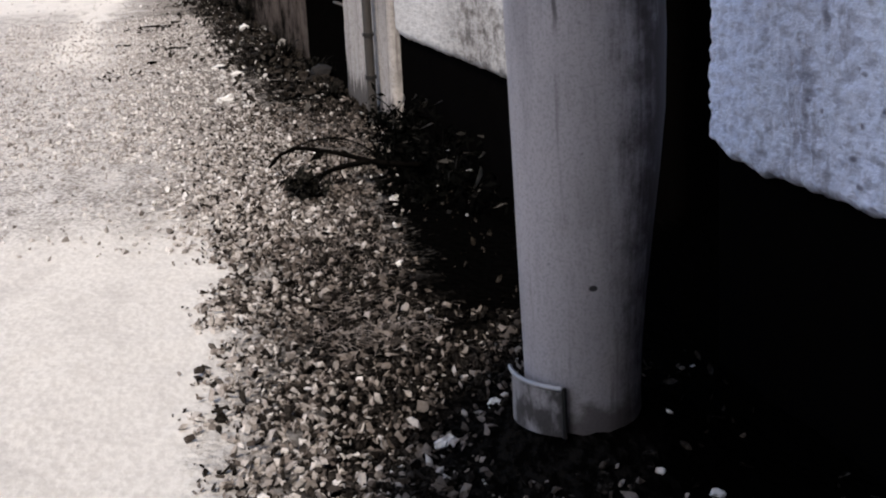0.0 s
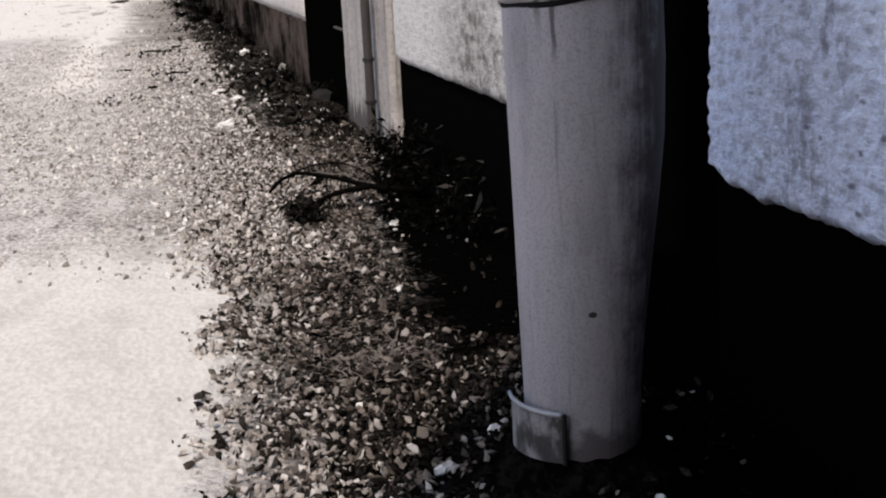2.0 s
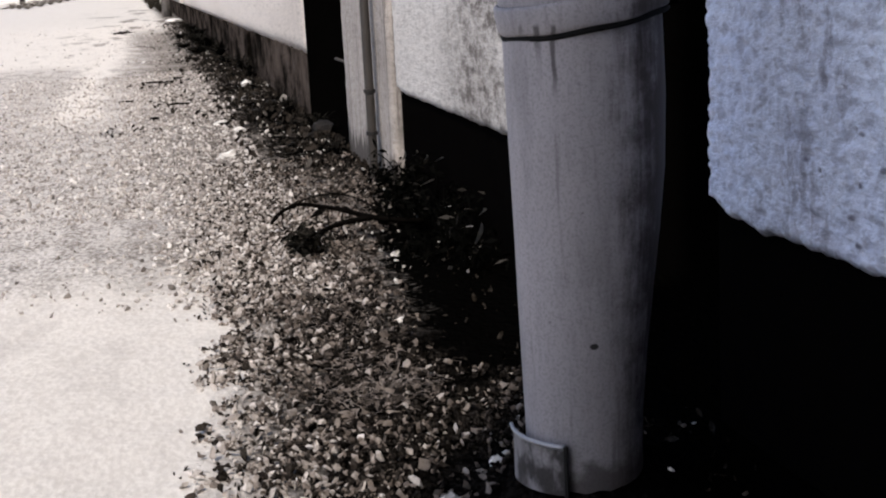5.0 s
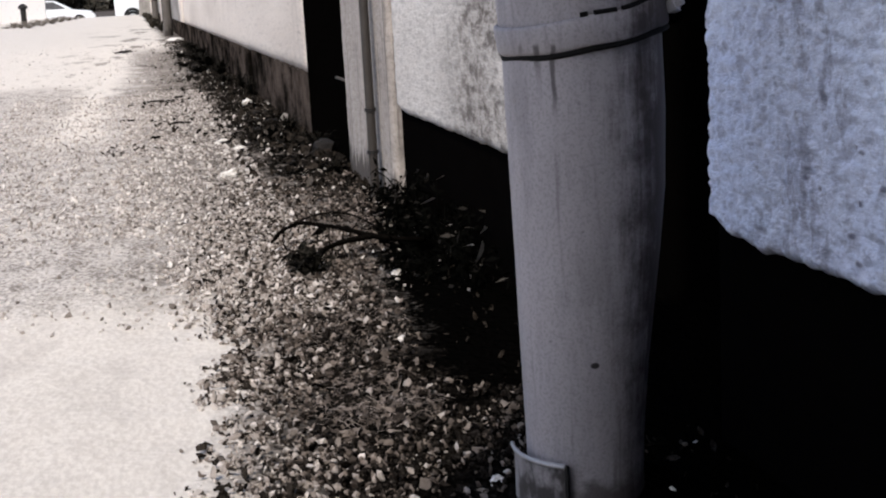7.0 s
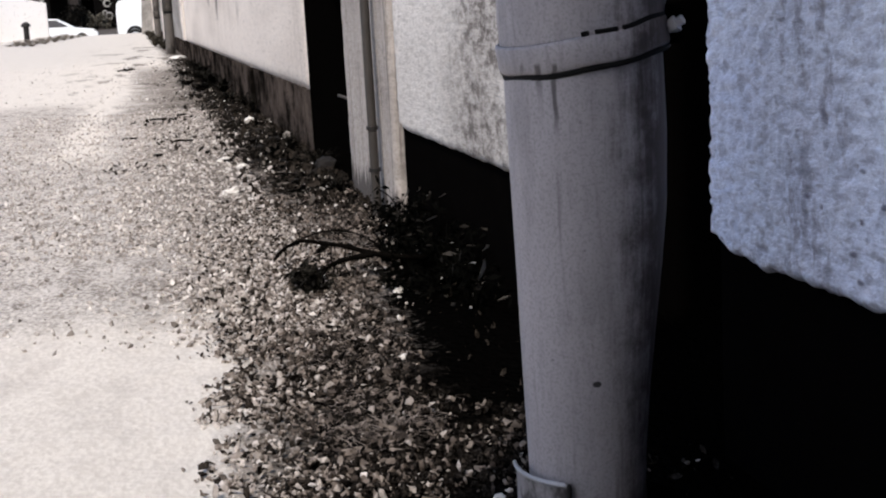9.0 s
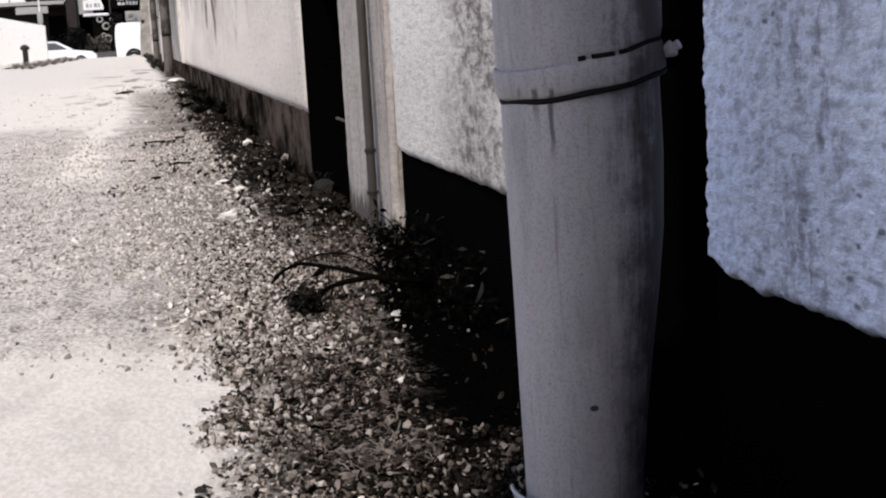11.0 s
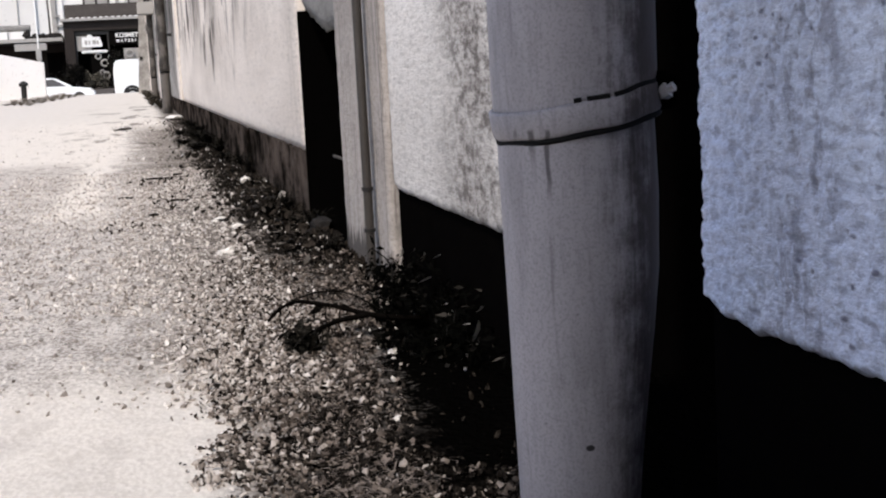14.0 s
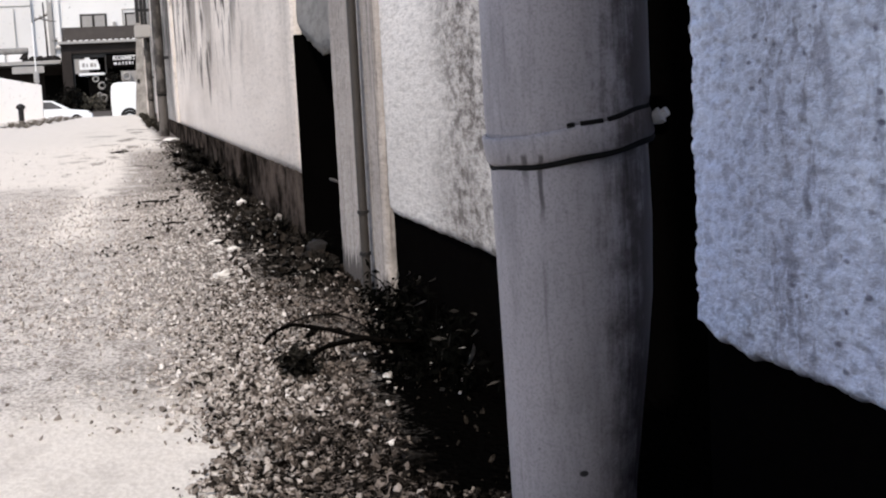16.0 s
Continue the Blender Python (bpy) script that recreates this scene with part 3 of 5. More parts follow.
def plaster_panel(name, y0, y1, z0, z1, step, material, lumpy, ragged, face=0.0, back=0.035, seed=0.0):
    """A coat of plaster: lumpy face, ragged lower edge, rounded ends."""
    ny, nz = max(2, int((y1 - y0) / step[0])), max(2, int((z1 - z0) / step[1]))
    bm = bmesh.new()
    grid = []
    for j in range(nz + 1):
        row = []
        for i in range(ny + 1):
            y, z = y0 + (y1 - y0) * i / ny, z0 + (z1 - z0) * j / nz
            rag = ragged * (noise.noise(Vector((y * 22, seed, 1))) + 0.6 * noise.noise(Vector((y * 70, seed, 4))))
            fade = max(0.0, 1 - (z - z0) / 0.06)
            side = ragged * noise.noise(Vector((z * 16, seed + 7, 2))) * (max(0.0, 1 - (y - y0) / 0.05) - max(0.0, 1 - (y1 - y) / 0.05))
            d = lumpy * (noise.noise(Vector((y * 66, z * 96, seed))) + 0.7 * noise.noise(Vector((y * 150, z * 190, seed))))
            edge = min(z - z0, y - y0, y1 - y)
            round_off = 0.010 * max(0.0, 1 - edge / 0.010) ** 2
            over = y - (y1 - 0.03) + (z0 + 0.03 - z)
            corner = 0.014 * max(0.0, over / 0.06) if y > y1 - 0.06 and z < z0 + 0.06 else 0.0
            row.append(bm.verts.new((face - d + round_off, y + side, z + rag * fade + corner)))
        grid.append(row)
    for a, b in zip(grid, grid[1:]):
        for i in range(ny):
            bm.faces.new((a[i], b[i], b[i + 1], a[i + 1]))
    ring = grid[0] + [r[-1] for r in grid[1:]] + grid[-1][-2::-1] + [r[0] for r in grid[-2:0:-1]]
    deep = [bm.verts.new((back, v.co.y, v.co.z)) for v in ring]
    for i in range(len(ring)):
        k = (i + 1) % len(ring)
        bm.faces.new((ring[i], ring[k], deep[k], deep[i]))
    bmesh.ops.recalc_face_normals(bm, faces=bm.faces)
    return bm


part("plaster_panel", plaster_panel("a", 0.55, 1.088, 0.214, 0.80, (0.0032, 0.0032), M_SKY_TINTED, 0.0032, 0.006, seed=1.0), M_SKY_TINTED, wall, "roughcast plaster with blue skylight in its colour", True)
# panels b and c are unseen, darkened to cut bounce onto the pipe
part("plaster_panel", plaster_panel("b", -3.0, 0.549, 0.213, WALL_TOP, (0.2, 0.2), M_DARKWALL, 0.0, 0.0), M_DARKWALL, wall, "dark unseen plaster that cuts bounced light")
part("plaster_panel", plaster_panel("c", 0.55, 1.088, 0.801, WALL_TOP, (0.1, 0.2), M_DULL, 0.0, 0.0), M_DULL, wall, "dull unseen plaster that cuts bounced light")
part("plaster_panel", plaster_panel("d", 1.712, 2.712, 0.206, 0.90, (0.008, 0.008), M_WHITE, 0.0016, 0.003, seed=4.0), M_WHITE, wall, "grimy white roughcast plaster", True)
part("plaster_panel", plaster_panel("e", 1.712, 2.712, 0.902, WALL_TOP, (0.2, 0.3), M_WHITE, 0.0, 0.0), M_WHITE, wall, "grimy white roughcast plaster")
part("plaster_panel", plaster_panel("f", 4.284, 15.75, 0.208, 1.8, (0.03, 0.03), M_CREAM, 0.0012, 0.018, seed=9.0), M_CREAM, wall, "rain-streaked cream plaster", True)
part("plaster_panel", plaster_panel("g", 4.283, 15.75, 1.802, WALL_TOP, (0.5, 0.5), M_CREAM, 0.0, 0.0), M_CREAM, wall, "rain-streaked cream plaster")
# shade over the niche is put into this panel's darker grey
lintel = plaster_panel("h", 3.374, 4.280, 0.585, WALL_TOP, (0.012, 0.04), M_DULL, 0.001, 0.014, face=0.018, seed=3.0)
for v in lintel.verts:
    # the broken lower edge climbs towards the far jamb
    rise = max(0.0, min(1.0, (v.co.y - 3.80) / 0.45))
    v.co.z += 0.085 * rise * max(0.0, 1 - (v.co.z - 0.585) / 0.5)
part("plaster_panel", lintel, M_DULL, wall, "broken plaster above the niche, greyed for its shade", True)
part("plaster_panel", plaster_panel("i", 16.45, 61.9, 0.20, WALL_TOP, (0.5, 0.5), M_STAINED, 0.0, 0.0, face=0.004), M_STAINED, wall, "rain-streaked cream plaster")
part("plinth", boxed(0.012, 0.032, -3.0, 1.085, -0.2, 0.226), M_BLACK_PLINTH, wall, "black plinth")
part("plinth", boxed(0.010, 0.032, 1.71, 2.71, -0.2, 0.214), M_BLACK_PLINTH, wall, "black plinth")
part("plinth", boxed(0.006, 0.032, 4.285, 6.58, -0.2, 0.214, bevel=0.003), M_PLINTH, wall, "stained brown-grey plinth")
part("plinth", boxed(0.006, 0.032, 6.76, 16.4, -0.2, 0.214, bevel=0.003), M_PLINTH, wall, "stained brown-grey plinth")
part("plinth", boxed(0.010, 0.032, 16.5, 61.9, -0.2, 0.206), M_PLINTH, wall, "stained brown-grey plinth")
part("joint", boxed(0.022, 0.032, 6.58, 6.76, -0.2, 0.212), M_SHADE_BLACK, wall, "black open joint")
# unseen wall, added to cast shade over the near panel and pipe
blocker = holder("shade_wall", (0, 0, 0), "dark unseen wall added to shade the near end", "wall", kind="structure")
part("wall_body", boxed(-1.42, -0.001, -1.3, -0.8, -0.3, 3.3, bevel=0.01), M_DARKWALL, blocker)
# pilasters run to the ground
part("pilaster", plaster_panel("p", 2.716, 3.372, -0.05, 1.2, (0.015, 0.015), M_PILASTER, 0.001, 0.012, face=-0.012, seed=6.0), M_PILASTER, wall, "grey stained plaster pilaster", True)
part("pilaster", plaster_panel("q", 2.716, 3.372, 1.201, WALL_TOP, (0.2, 0.3), M_PILASTER, 0.0, 0.0, face=-0.012), M_PILASTER, wall, "grey stained plaster pilaster")
part("pilaster", plaster_panel("r", 15.77, 16.43, 0.22, WALL_TOP, (0.1, 0.2), M_CREAM, 0.0, 0.0, face=-0.03), M_CREAM, wall, "pale plaster pilaster")
part("pilaster", plaster_panel("s", 27.0, 29.0, -0.1, WALL_TOP, (0.3, 0.3), M_CREAM, 0.0, 0.0, face=-0.04), M_CREAM, wall, "pale plaster pilaster")
part("pilaster", plaster_panel("u", 44.0, 46.0, -0.1, WALL_TOP, (0.3, 0.3), M_CREAM, 0.0, 0.0, face=-0.06), M_CREAM, wall, "pale plaster pilaster")

pier = holder("gate_pier", (0, 50.0, 0), "tall pale stained gate pier widening to its foot", "pier")
shaft = bmesh.new()
foot = [shaft.verts.new((x, y, -0.1)) for x, y in ((-0.44, -0.3), (-0.005, -0.3), (-0.005, 0.3), (-0.44, 0.3))]
head = [shaft.verts.new((x, y, 3.6)) for x, y in ((-0.16, -0.28), (-0.005, -0.28), (-0.005, 0.28), (-0.16, 0.28))]
shaft.faces.new(foot[::-1])
shaft.faces.new(head)
for i in range(4):
    shaft.faces.new((foot[i], foot[(i + 1) % 4], head[(i + 1) % 4], head[i]))
part("shaft", shaft, M_STAINED, pier)
part("cap_stone", boxed(-0.20, -0.004, -0.34, 0.34, 3.6, 3.75, bevel=0.03), M_CONCRETE, pier, "grey concrete cap stone")
part("hinge", boxed(-0.30, -0.20, -0.34, -0.29, 1.2, 1.32, bevel=0.01), M_IRON, pier, "black iron hinge")
bracket = thing("stone_bracket", boxed(-0.365, -0.003, 30.0, 30.6, 1.885, 2.155, bevel=0.02), M_CONCRETE, "pale concrete bracket block jutting from the wall", "bracket")
panel = holder("window_shutter", (0, 30.3, 2.155), "dark slatted shutter standing open on a bracket", "shutter")
for x0, x1, z0 in ((-0.315, -0.235, 0.06), (-0.215, -0.145, 0.0), (-0.135, -0.075, 0.02)):
    part("slat", boxed(x0, x1, -0.03, -0.005, z0, 1.9, bevel=0.006), M_IRON, panel)
for z in (0.3, 1.5):
    part("rail", boxed(-0.32, -0.004, -0.004, 0.03, z, z + 0.07, bevel=0.006), M_IRON, panel)


# ---- downpipes ----
def near_downpipe():
    p = holder("downpipe", (-0.190, 0.887, 0), "lilac-grey painted downpipe standing before a black recess", "downpipe")
    low = lathe([(0.0625, z) for z in (0.048, 0.07, 0.1, 0.15, 0.2, 0.25, 0.3, 0.36, 0.435)], 56)
    for v in low.verts:
        v.co.x += 0.0007 * noise.noise(v.co * 9)
        v.co.y += 0.0007 * noise.noise(v.co * 9 + Vector((4, 0, 0)))
        if v.co.z < 0.05:
            v.co.z += 0.003 * noise.noise(v.co * 60)
    # shade on the foot's wall side is put into this narrowing shape
    for v in low.verts:
        t = min(1.0, max(0.0, (0.36 - v.co.z) / 0.31))
        k = 0.0150 * t * t * (3 - 2 * t)
        v.co.x = v.co.x * (1 - k / 0.0625) - 0.976 * k
        v.co.y = v.co.y * (1 - k / 0.0625) + 0.22 * k
    bmesh.ops.rotate(low, cent=(0, 0, 0.42), matrix=Euler((radians(-0.9), radians(-0.9), 0)).to_matrix(), verts=low.verts)
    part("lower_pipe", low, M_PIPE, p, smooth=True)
    part("upper_pipe", lathe([(0.0640, 0.426), (0.0655, 0.45), (0.0655, 0.7), (0.0655, 1.2), (0.0655, 5.2)], 56), M_PIPE, p, smooth=True)
    # the skewed clamp band climbs towards the wall
    skew = Matrix.Translation((0, 0, 0.434)) @ Euler((radians(2.0), radians(-9.5), 0)).to_matrix().to_4x4()

    def skewed(bm, wobble=0.0):
        for v in bm.verts:
            a = math.atan2(v.co.y, v.co.x)
            v.co.z += wobble * noise.noise(Vector((math.cos(a) * 2, math.sin(a) * 2, v.co.z * 20)))
        bm.transform(skew)
        return bm

    part("clamp_band", skewed(lathe([(0.0640, -0.0150), (0.0668, -0.0150), (0.0680, -0.0125), (0.0680, 0.0050), (0.0668, 0.0070), (0.0650, 0.0070)], 56), 0.0015), M_PIPE, p, "painted clamp band round the joint", True)
    part("joint_ring", skewed(lathe([(0.0600, -0.0195), (0.0664, -0.0195), (0.0664, -0.0150), (0.0600, -0.0150)], 56, closed_profile=True), 0.001), M_RUBBER, p, "black open joint", True)
    for a0, a1 in ((-108, -103), (-99, -84), (-80, -22)):
        part("band_gap", skewed(lathe([(0.0640, 0.0066), (0.0674, 0.0066), (0.0674, 0.0100), (0.0640, 0.0100)], 24, a0, a1, True), 0.0015), M_RUBBER, p, "black gap over the band")
    nut = lathe([(0.0, -0.006), (0.0065, -0.006), (0.0075, -0.003), (0.0075, 0.004), (0.0045, 0.004), (0.0045, 0.010), (0.0, 0.010)], 6)
    for v in nut.verts:
        v.co += Vector((0.0016 * noise.noise(v.co * 140), 0.0016 * noise.noise(v.co * 140 + Vector((3, 0, 0))), 0))
    bolt = part("bolt", nut, M_STRAP, p, "worn rusted steel bolt")
    bolt.matrix_local = pose(0.0620, -0.036, 0.440, 62, 12, 38) @ Matrix.Scale(0.85, 4)
    part("lug", boxed(0.050, 0.072, -0.036, -0.010, 0.426, 0.456, bevel=0.003), M_SHADE_BLACK, p, "black iron lug")
    shoe = lathe([(0.0525, 0.046), (0.0555, 0.046), (0.0555, 0.086), (0.0525, 0.086)], 30, 170, 238, True)
    for v in shoe.verts:
        a = (math.degrees(math.atan2(v.co.y, v.co.x)) - 170) % 360
        if v.co.z > 0.07:
            v.co.z += 0.002 * max(0.0, 1 - a / 60)
    bmesh.ops.translate(shoe, vec=(-0.011, 0.0024, 0), verts=shoe.verts)
    part("shoe", shoe, M_SHOE, p, "broken loose shoe round the foot")
    pts = []
    for i in range(20):
        a = radians(166 + 73 * i / 19)
        pts.append((0.0565 * math.cos(a) - 0.011, 0.0565 * math.sin(a) + 0.0024, 0.087 + 0.003 * (1 - i / 19)))
    part("shoe_lip", tube(pts, [0.0016 + 0.0009 * (i / 19) * (1 + 0.4 * math.sin(i * 1.7)) for i in range(20)], 8), M_STRAP, p, "bright bent metal lip", True)
    pts = [(0.0572 * math.cos(radians(240)) - 0.011, 0.0572 * math.sin(radians(240)) + 0.0024, z) for z in (0.088, 0.065, 0.046)]
    part("shoe_edge", tube(pts, 0.0022, 6), M_IRON, p, "dark torn edge")
    return p


near_downpipe()


def far_downpipe(at, r, joint, top, label):
    p = holder("downpipe", at, label, "downpipe", "downpipes along the wall")
    part("lower_pipe", lathe([(r, 0.0), (r, joint)], 28), M_PIPE_FAR, p, smooth=True)
    part("joint_ring", lathe([(r * 0.9, joint), (r * 1.02, joint), (r * 1.02, joint + 0.03), (r * 0.9, joint + 0.03)], 28, closed_profile=True), M_RUBBER, p, "black open joint", True)
    part("upper_pipe", lathe([(r * 0.95, joint + 0.03), (r * 1.08, joint + 0.032), (r * 1.08, joint + 0.15), (r * 1.02, joint + 0.17), (r * 1.02, top)], 28), M_PIPE_FAR, p, smooth=True)
    part("wall_bracket", boxed(0, abs(at[0]) + 0.01, -0.02, 0.02, joint + 0.5, joint + 0.54), M_IRON, p, "black iron bracket")
    return p


far_downpipe((-0.12, 18.8, 0), 0.066, 0.55, 5.4, "stained grey-brown downpipe with a black joint")
far_downpipe((-0.115, 30.3, 0), 0.068, 0.5, 1.884, "pale grey downpipe under a concrete bracket")
thin = holder("service_pipe", (-0.033, 2.862, 0), "thin painted service pipe on a grey pilaster", "pipe")
part("pipe", lathe([(0.0105, -0.01), (0.0105, 3.0)], 20), M_PIPE_BROWN, thin, smooth=True)
for z in (0.20, 0.105):
    part("pipe_clip", lathe([(0.010, z - 0.004), (0.0135, z - 0.004), (0.0135, z + 0.004), (0.010, z + 0.004)], 20, closed_profile=True), M_IRON, thin, "dark rusted clip")


# ---- in the niche ----
def niche_things():
    # hanging strips and stick are added where pale glints show in the niche
    for x, y, z0, z1 in ((0.10, 3.93, 0.515, 0.70), (0.16, 3.76, 0.425, 0.70)):
        rag = smoothed([(0, 0, z1 - z0), (0.004, 0.01, (z1 - z0) * 0.6), (-0.003, -0.004, (z1 - z0) * 0.3), (0.002, 0.006, 0)], 4)
        ob = thing("glint_strip", tube(rag, [0.002 + 0.006 * (i > len(rag) * 0.55) for i in range(len(rag))], 7), M_GREYSTONE, "pale strip hanging in the niche for a glint", "cable", "cable ends in the niche", smooth=True)
        ob.matrix_world = pose(x, y, z0)
    ob = thing("stick", tube(smoothed([(0, 0.40, 0.205), (0.02, 0.25, 0.20), (0.0, 0.12, 0.235), (0.01, 0.01, 0.245)], 4), 0.005, 7), M_TIMBER, "bent stick wedged across the niche for a glint", "stick", smooth=True)
    ob.matrix_world = pose(0.06, 3.62, 0.0)
    ob = thing("stone", lump((0.06, 0.10, 0.055), 63, rough=0.4), M_DARKSTONE, "rounded dark stone in the mouth of the niche", "stone")
    ob.matrix_world = pose(-0.015, 3.86, ground_height(-0.015, 3.86) - 0.006, 0, 0, 20)


niche_things()


# ---- stones, sticks and litter ----
def stone(at, size, turn, material, label, seed, group):
    ob = thing("stone", lump(size, seed), material, label, "stone", group, smooth=False)
    ob.matrix_world = pose(at[0], at[1], ground_height(at[0], at[1]) - 0.002, 0, 0, turn)
    return ob


PALE = "pale broken stone lying on the grit"
for k, (x, y, a, b, c, turn) in enumerate(((-0.325, 3.43, 0.048, 0.032, 0.026, 15), (-0.25, 4.05, 0.042, 0.026, 0.018, -10), (-0.29, 4.30, 0.042, 0.028, 0.018, 20), (-0.09, 5.80, 0.055, 0.036, 0.038, 40), (-0.41, 4.22, 0.026, 0.018, 0.010, 0), (-0.14, 2.03, 0.028, 0.02, 0.016, 30),
                                           (-0.235, 1.915, 0.02, 0.010, 0.009, 60), (-0.303, 0.962, 0.026, 0.013, 0.012, 40), (-0.245, 0.998, 0.018, 0.014, 0.012, 10), (-0.22, 1.60, 0.016, 0.012, 0.010, 0), (-0.133, 0.862, 0.006, 0.005, 0.004, 0), (-0.167, 0.795, 0.009, 0.007, 0.006, 20), (-0.127, 0.778, 0.014, 0.010, 0.009, 0))):
    stone((x, y), (a, b, c), turn, M_STONE, PALE, k, "pale stones along the wall")
for k, (x, y, a, b, c, turn) in enumerate(((-0.20, 4.20, 0.07, 0.05, 0.03, 10), (-0.11, 4.05, 0.06, 0.05, 0.03, 50), (-0.285, 4.27, 0.06, 0.04, 0.025, 0), (-0.15, 4.6, 0.08, 0.05, 0.035, 70), (-0.45, 4.75, 0.06, 0.03, 0.012, 5), (-0.07, 4.9, 0.07, 0.05, 0.04, 0), (-0.06, 3.75, 0.08, 0.05, 0.04, 30), (-0.14, 3.62, 0.05, 0.04, 0.025, 80), (-0.10, 5.3, 0.07, 0.05, 0.04, 15), (-0.24, 3.85, 0.045, 0.03, 0.02, 60))):
    stone((x, y), (a * 0.62, b * 0.62, c * 0.55), turn, M_DARKSTONE, "dark chunk of rubble by the plinth", k + 30, "dark rubble by the plinth")
slab = thing("stone", lump((0.36, 0.20, 0.05), 51, rough=0.2), M_STONE, "flat pale slab at the foot of a downpipe", "stone")
slab.matrix_world = pose(-0.11, 16.3, 0, 0, 0, 80)


def dead_branch():
    b = holder("dead_branch", (-0.2, 2.15, 0), "dry forked branch with a withered tuft lying on gravel", "branch")
    o = Vector((0.2, -2.15, 0))
    main = smoothed([Vector(p) + o for p in ((-0.326, 2.265, 0.028), (-0.304, 2.30, 0.040), (-0.268, 2.33, 0.047), (-0.236, 2.27, 0.050), (-0.205, 2.219, 0.050), (-0.166, 2.149, 0.046), (-0.120, 2.12, 0.040), (-0.07, 2.14, 0.030))], 4)
    part("stem", tube(main, [0.0030 + 0.0020 * i / len(main) + 0.0009 * (i % 5 == 2) for i in range(len(main))], 8), M_BARK, b, smooth=True)
    fork = smoothed([Vector(p) + o for p in ((-0.288, 2.10, 0.012), (-0.255, 2.14, 0.026), (-0.212, 2.17, 0.034), (-0.160, 2.145, 0.045))], 4)
    part("fork", tube(fork, [0.0036 + 0.0018 * i / len(fork) for i in range(len(fork))], 8), M_BARK, b, smooth=True)
    thin_twig = smoothed([Vector(p) + o for p in ((-0.245, 2.52, 0.02), (-0.20, 2.50, 0.034), (-0.145, 2.46, 0.03), (-0.13, 2.2, 0.04))], 4)
    part("twig", tube(thin_twig, 0.0016, 6), M_BARK, b, smooth=True)
    for px, py, h in ((-0.205, 2.20, 0.046), (-0.222, 2.25, 0.05), (-0.30, 2.30, 0.04)):
        part("twig", tube(smoothed([Vector((px, py, h)) + o, Vector((px - 0.004, py - 0.01, h * 0.5)) + o, Vector((px + 0.003, py - 0.015, 0.004)) + o], 3), 0.0014, 5), M_BARK, b)
    knot = lump((0.016, 0.014, 0.012), 91)
    bmesh.ops.translate(knot, vec=Vector((-0.197, 2.212, 0.046)) + o, verts=knot.verts)
    part("knot", knot, M_BARK, b)
    rng = random.Random(5)
    tuft = bmesh.new()
    for i in range(120):
        c = Vector((-0.281 + rng.gauss(0, 0.015), 2.11 + rng.gauss(0, 0.03), 0.008 + abs(rng.gauss(0, 0.016)))) + o
        d = Vector((rng.gauss(0, 1), rng.gauss(0, 1), rng.gauss(0, 0.6))).normalized() * rng.uniform(0.008, 0.019)
        s = d.cross(Vector((rng.gauss(0, 1), rng.gauss(0, 1), 1))).normalized() * 0.0065
        vs = [tuft.verts.new(q) for q in (c - d, c + s, c + d, c - s + Vector((0, 0, 0.003)))]
        tuft.faces.new(vs)
    part("withered_tuft", tuft, M_WEED, b, "withered dark leaf tuft", kind="stuff")


dead_branch()


def weeds(at, n, reach, height, seed, material, label, width=0.006):
    """A low clump of narrow bent leaves."""
    rng = random.Random(seed)
    bm = bmesh.new()
    root = bm.verts.new((0, 0, 0))
    for i in range(n):
        a, out, h = rng.uniform(0, 6.28), rng.uniform(0.2, 1) * reach, rng.uniform(0.3, 1) * height
        d = Vector((math.cos(a), math.sin(a), 0))
        s = Vector((-d.y, d.x, 0)) * width * rng.uniform(0.5, 1.3)
        p = [d * out * t * 0.9 + Vector((0, 0, h * math.sin(t * 2.0) / 0.95)) + Vector((rng.gauss(0, 0.004), rng.gauss(0, 0.004), 0)) for t in (0, 0.35, 0.7, 1.0)]
        w = (0.5, 1.0, 0.8, 0.08)
        rows = [(bm.verts.new(q - s * k), bm.verts.new(q + s * k)) for q, k in zip(p[1:], w[1:])]
        bm.faces.new((root, rows[0][1], rows[0][0]))
        for r0, r1 in zip(rows, rows[1:]):
            bm.faces.new((r0[0], r0[1], r1[1], r1[0]))
    ob = thing("weed", bm, material, label, "weed", "weeds along the wall", smooth=True)
    ob.matrix_world = pose(at[0], at[1], ground_height(*at) - 0.003)
    return ob


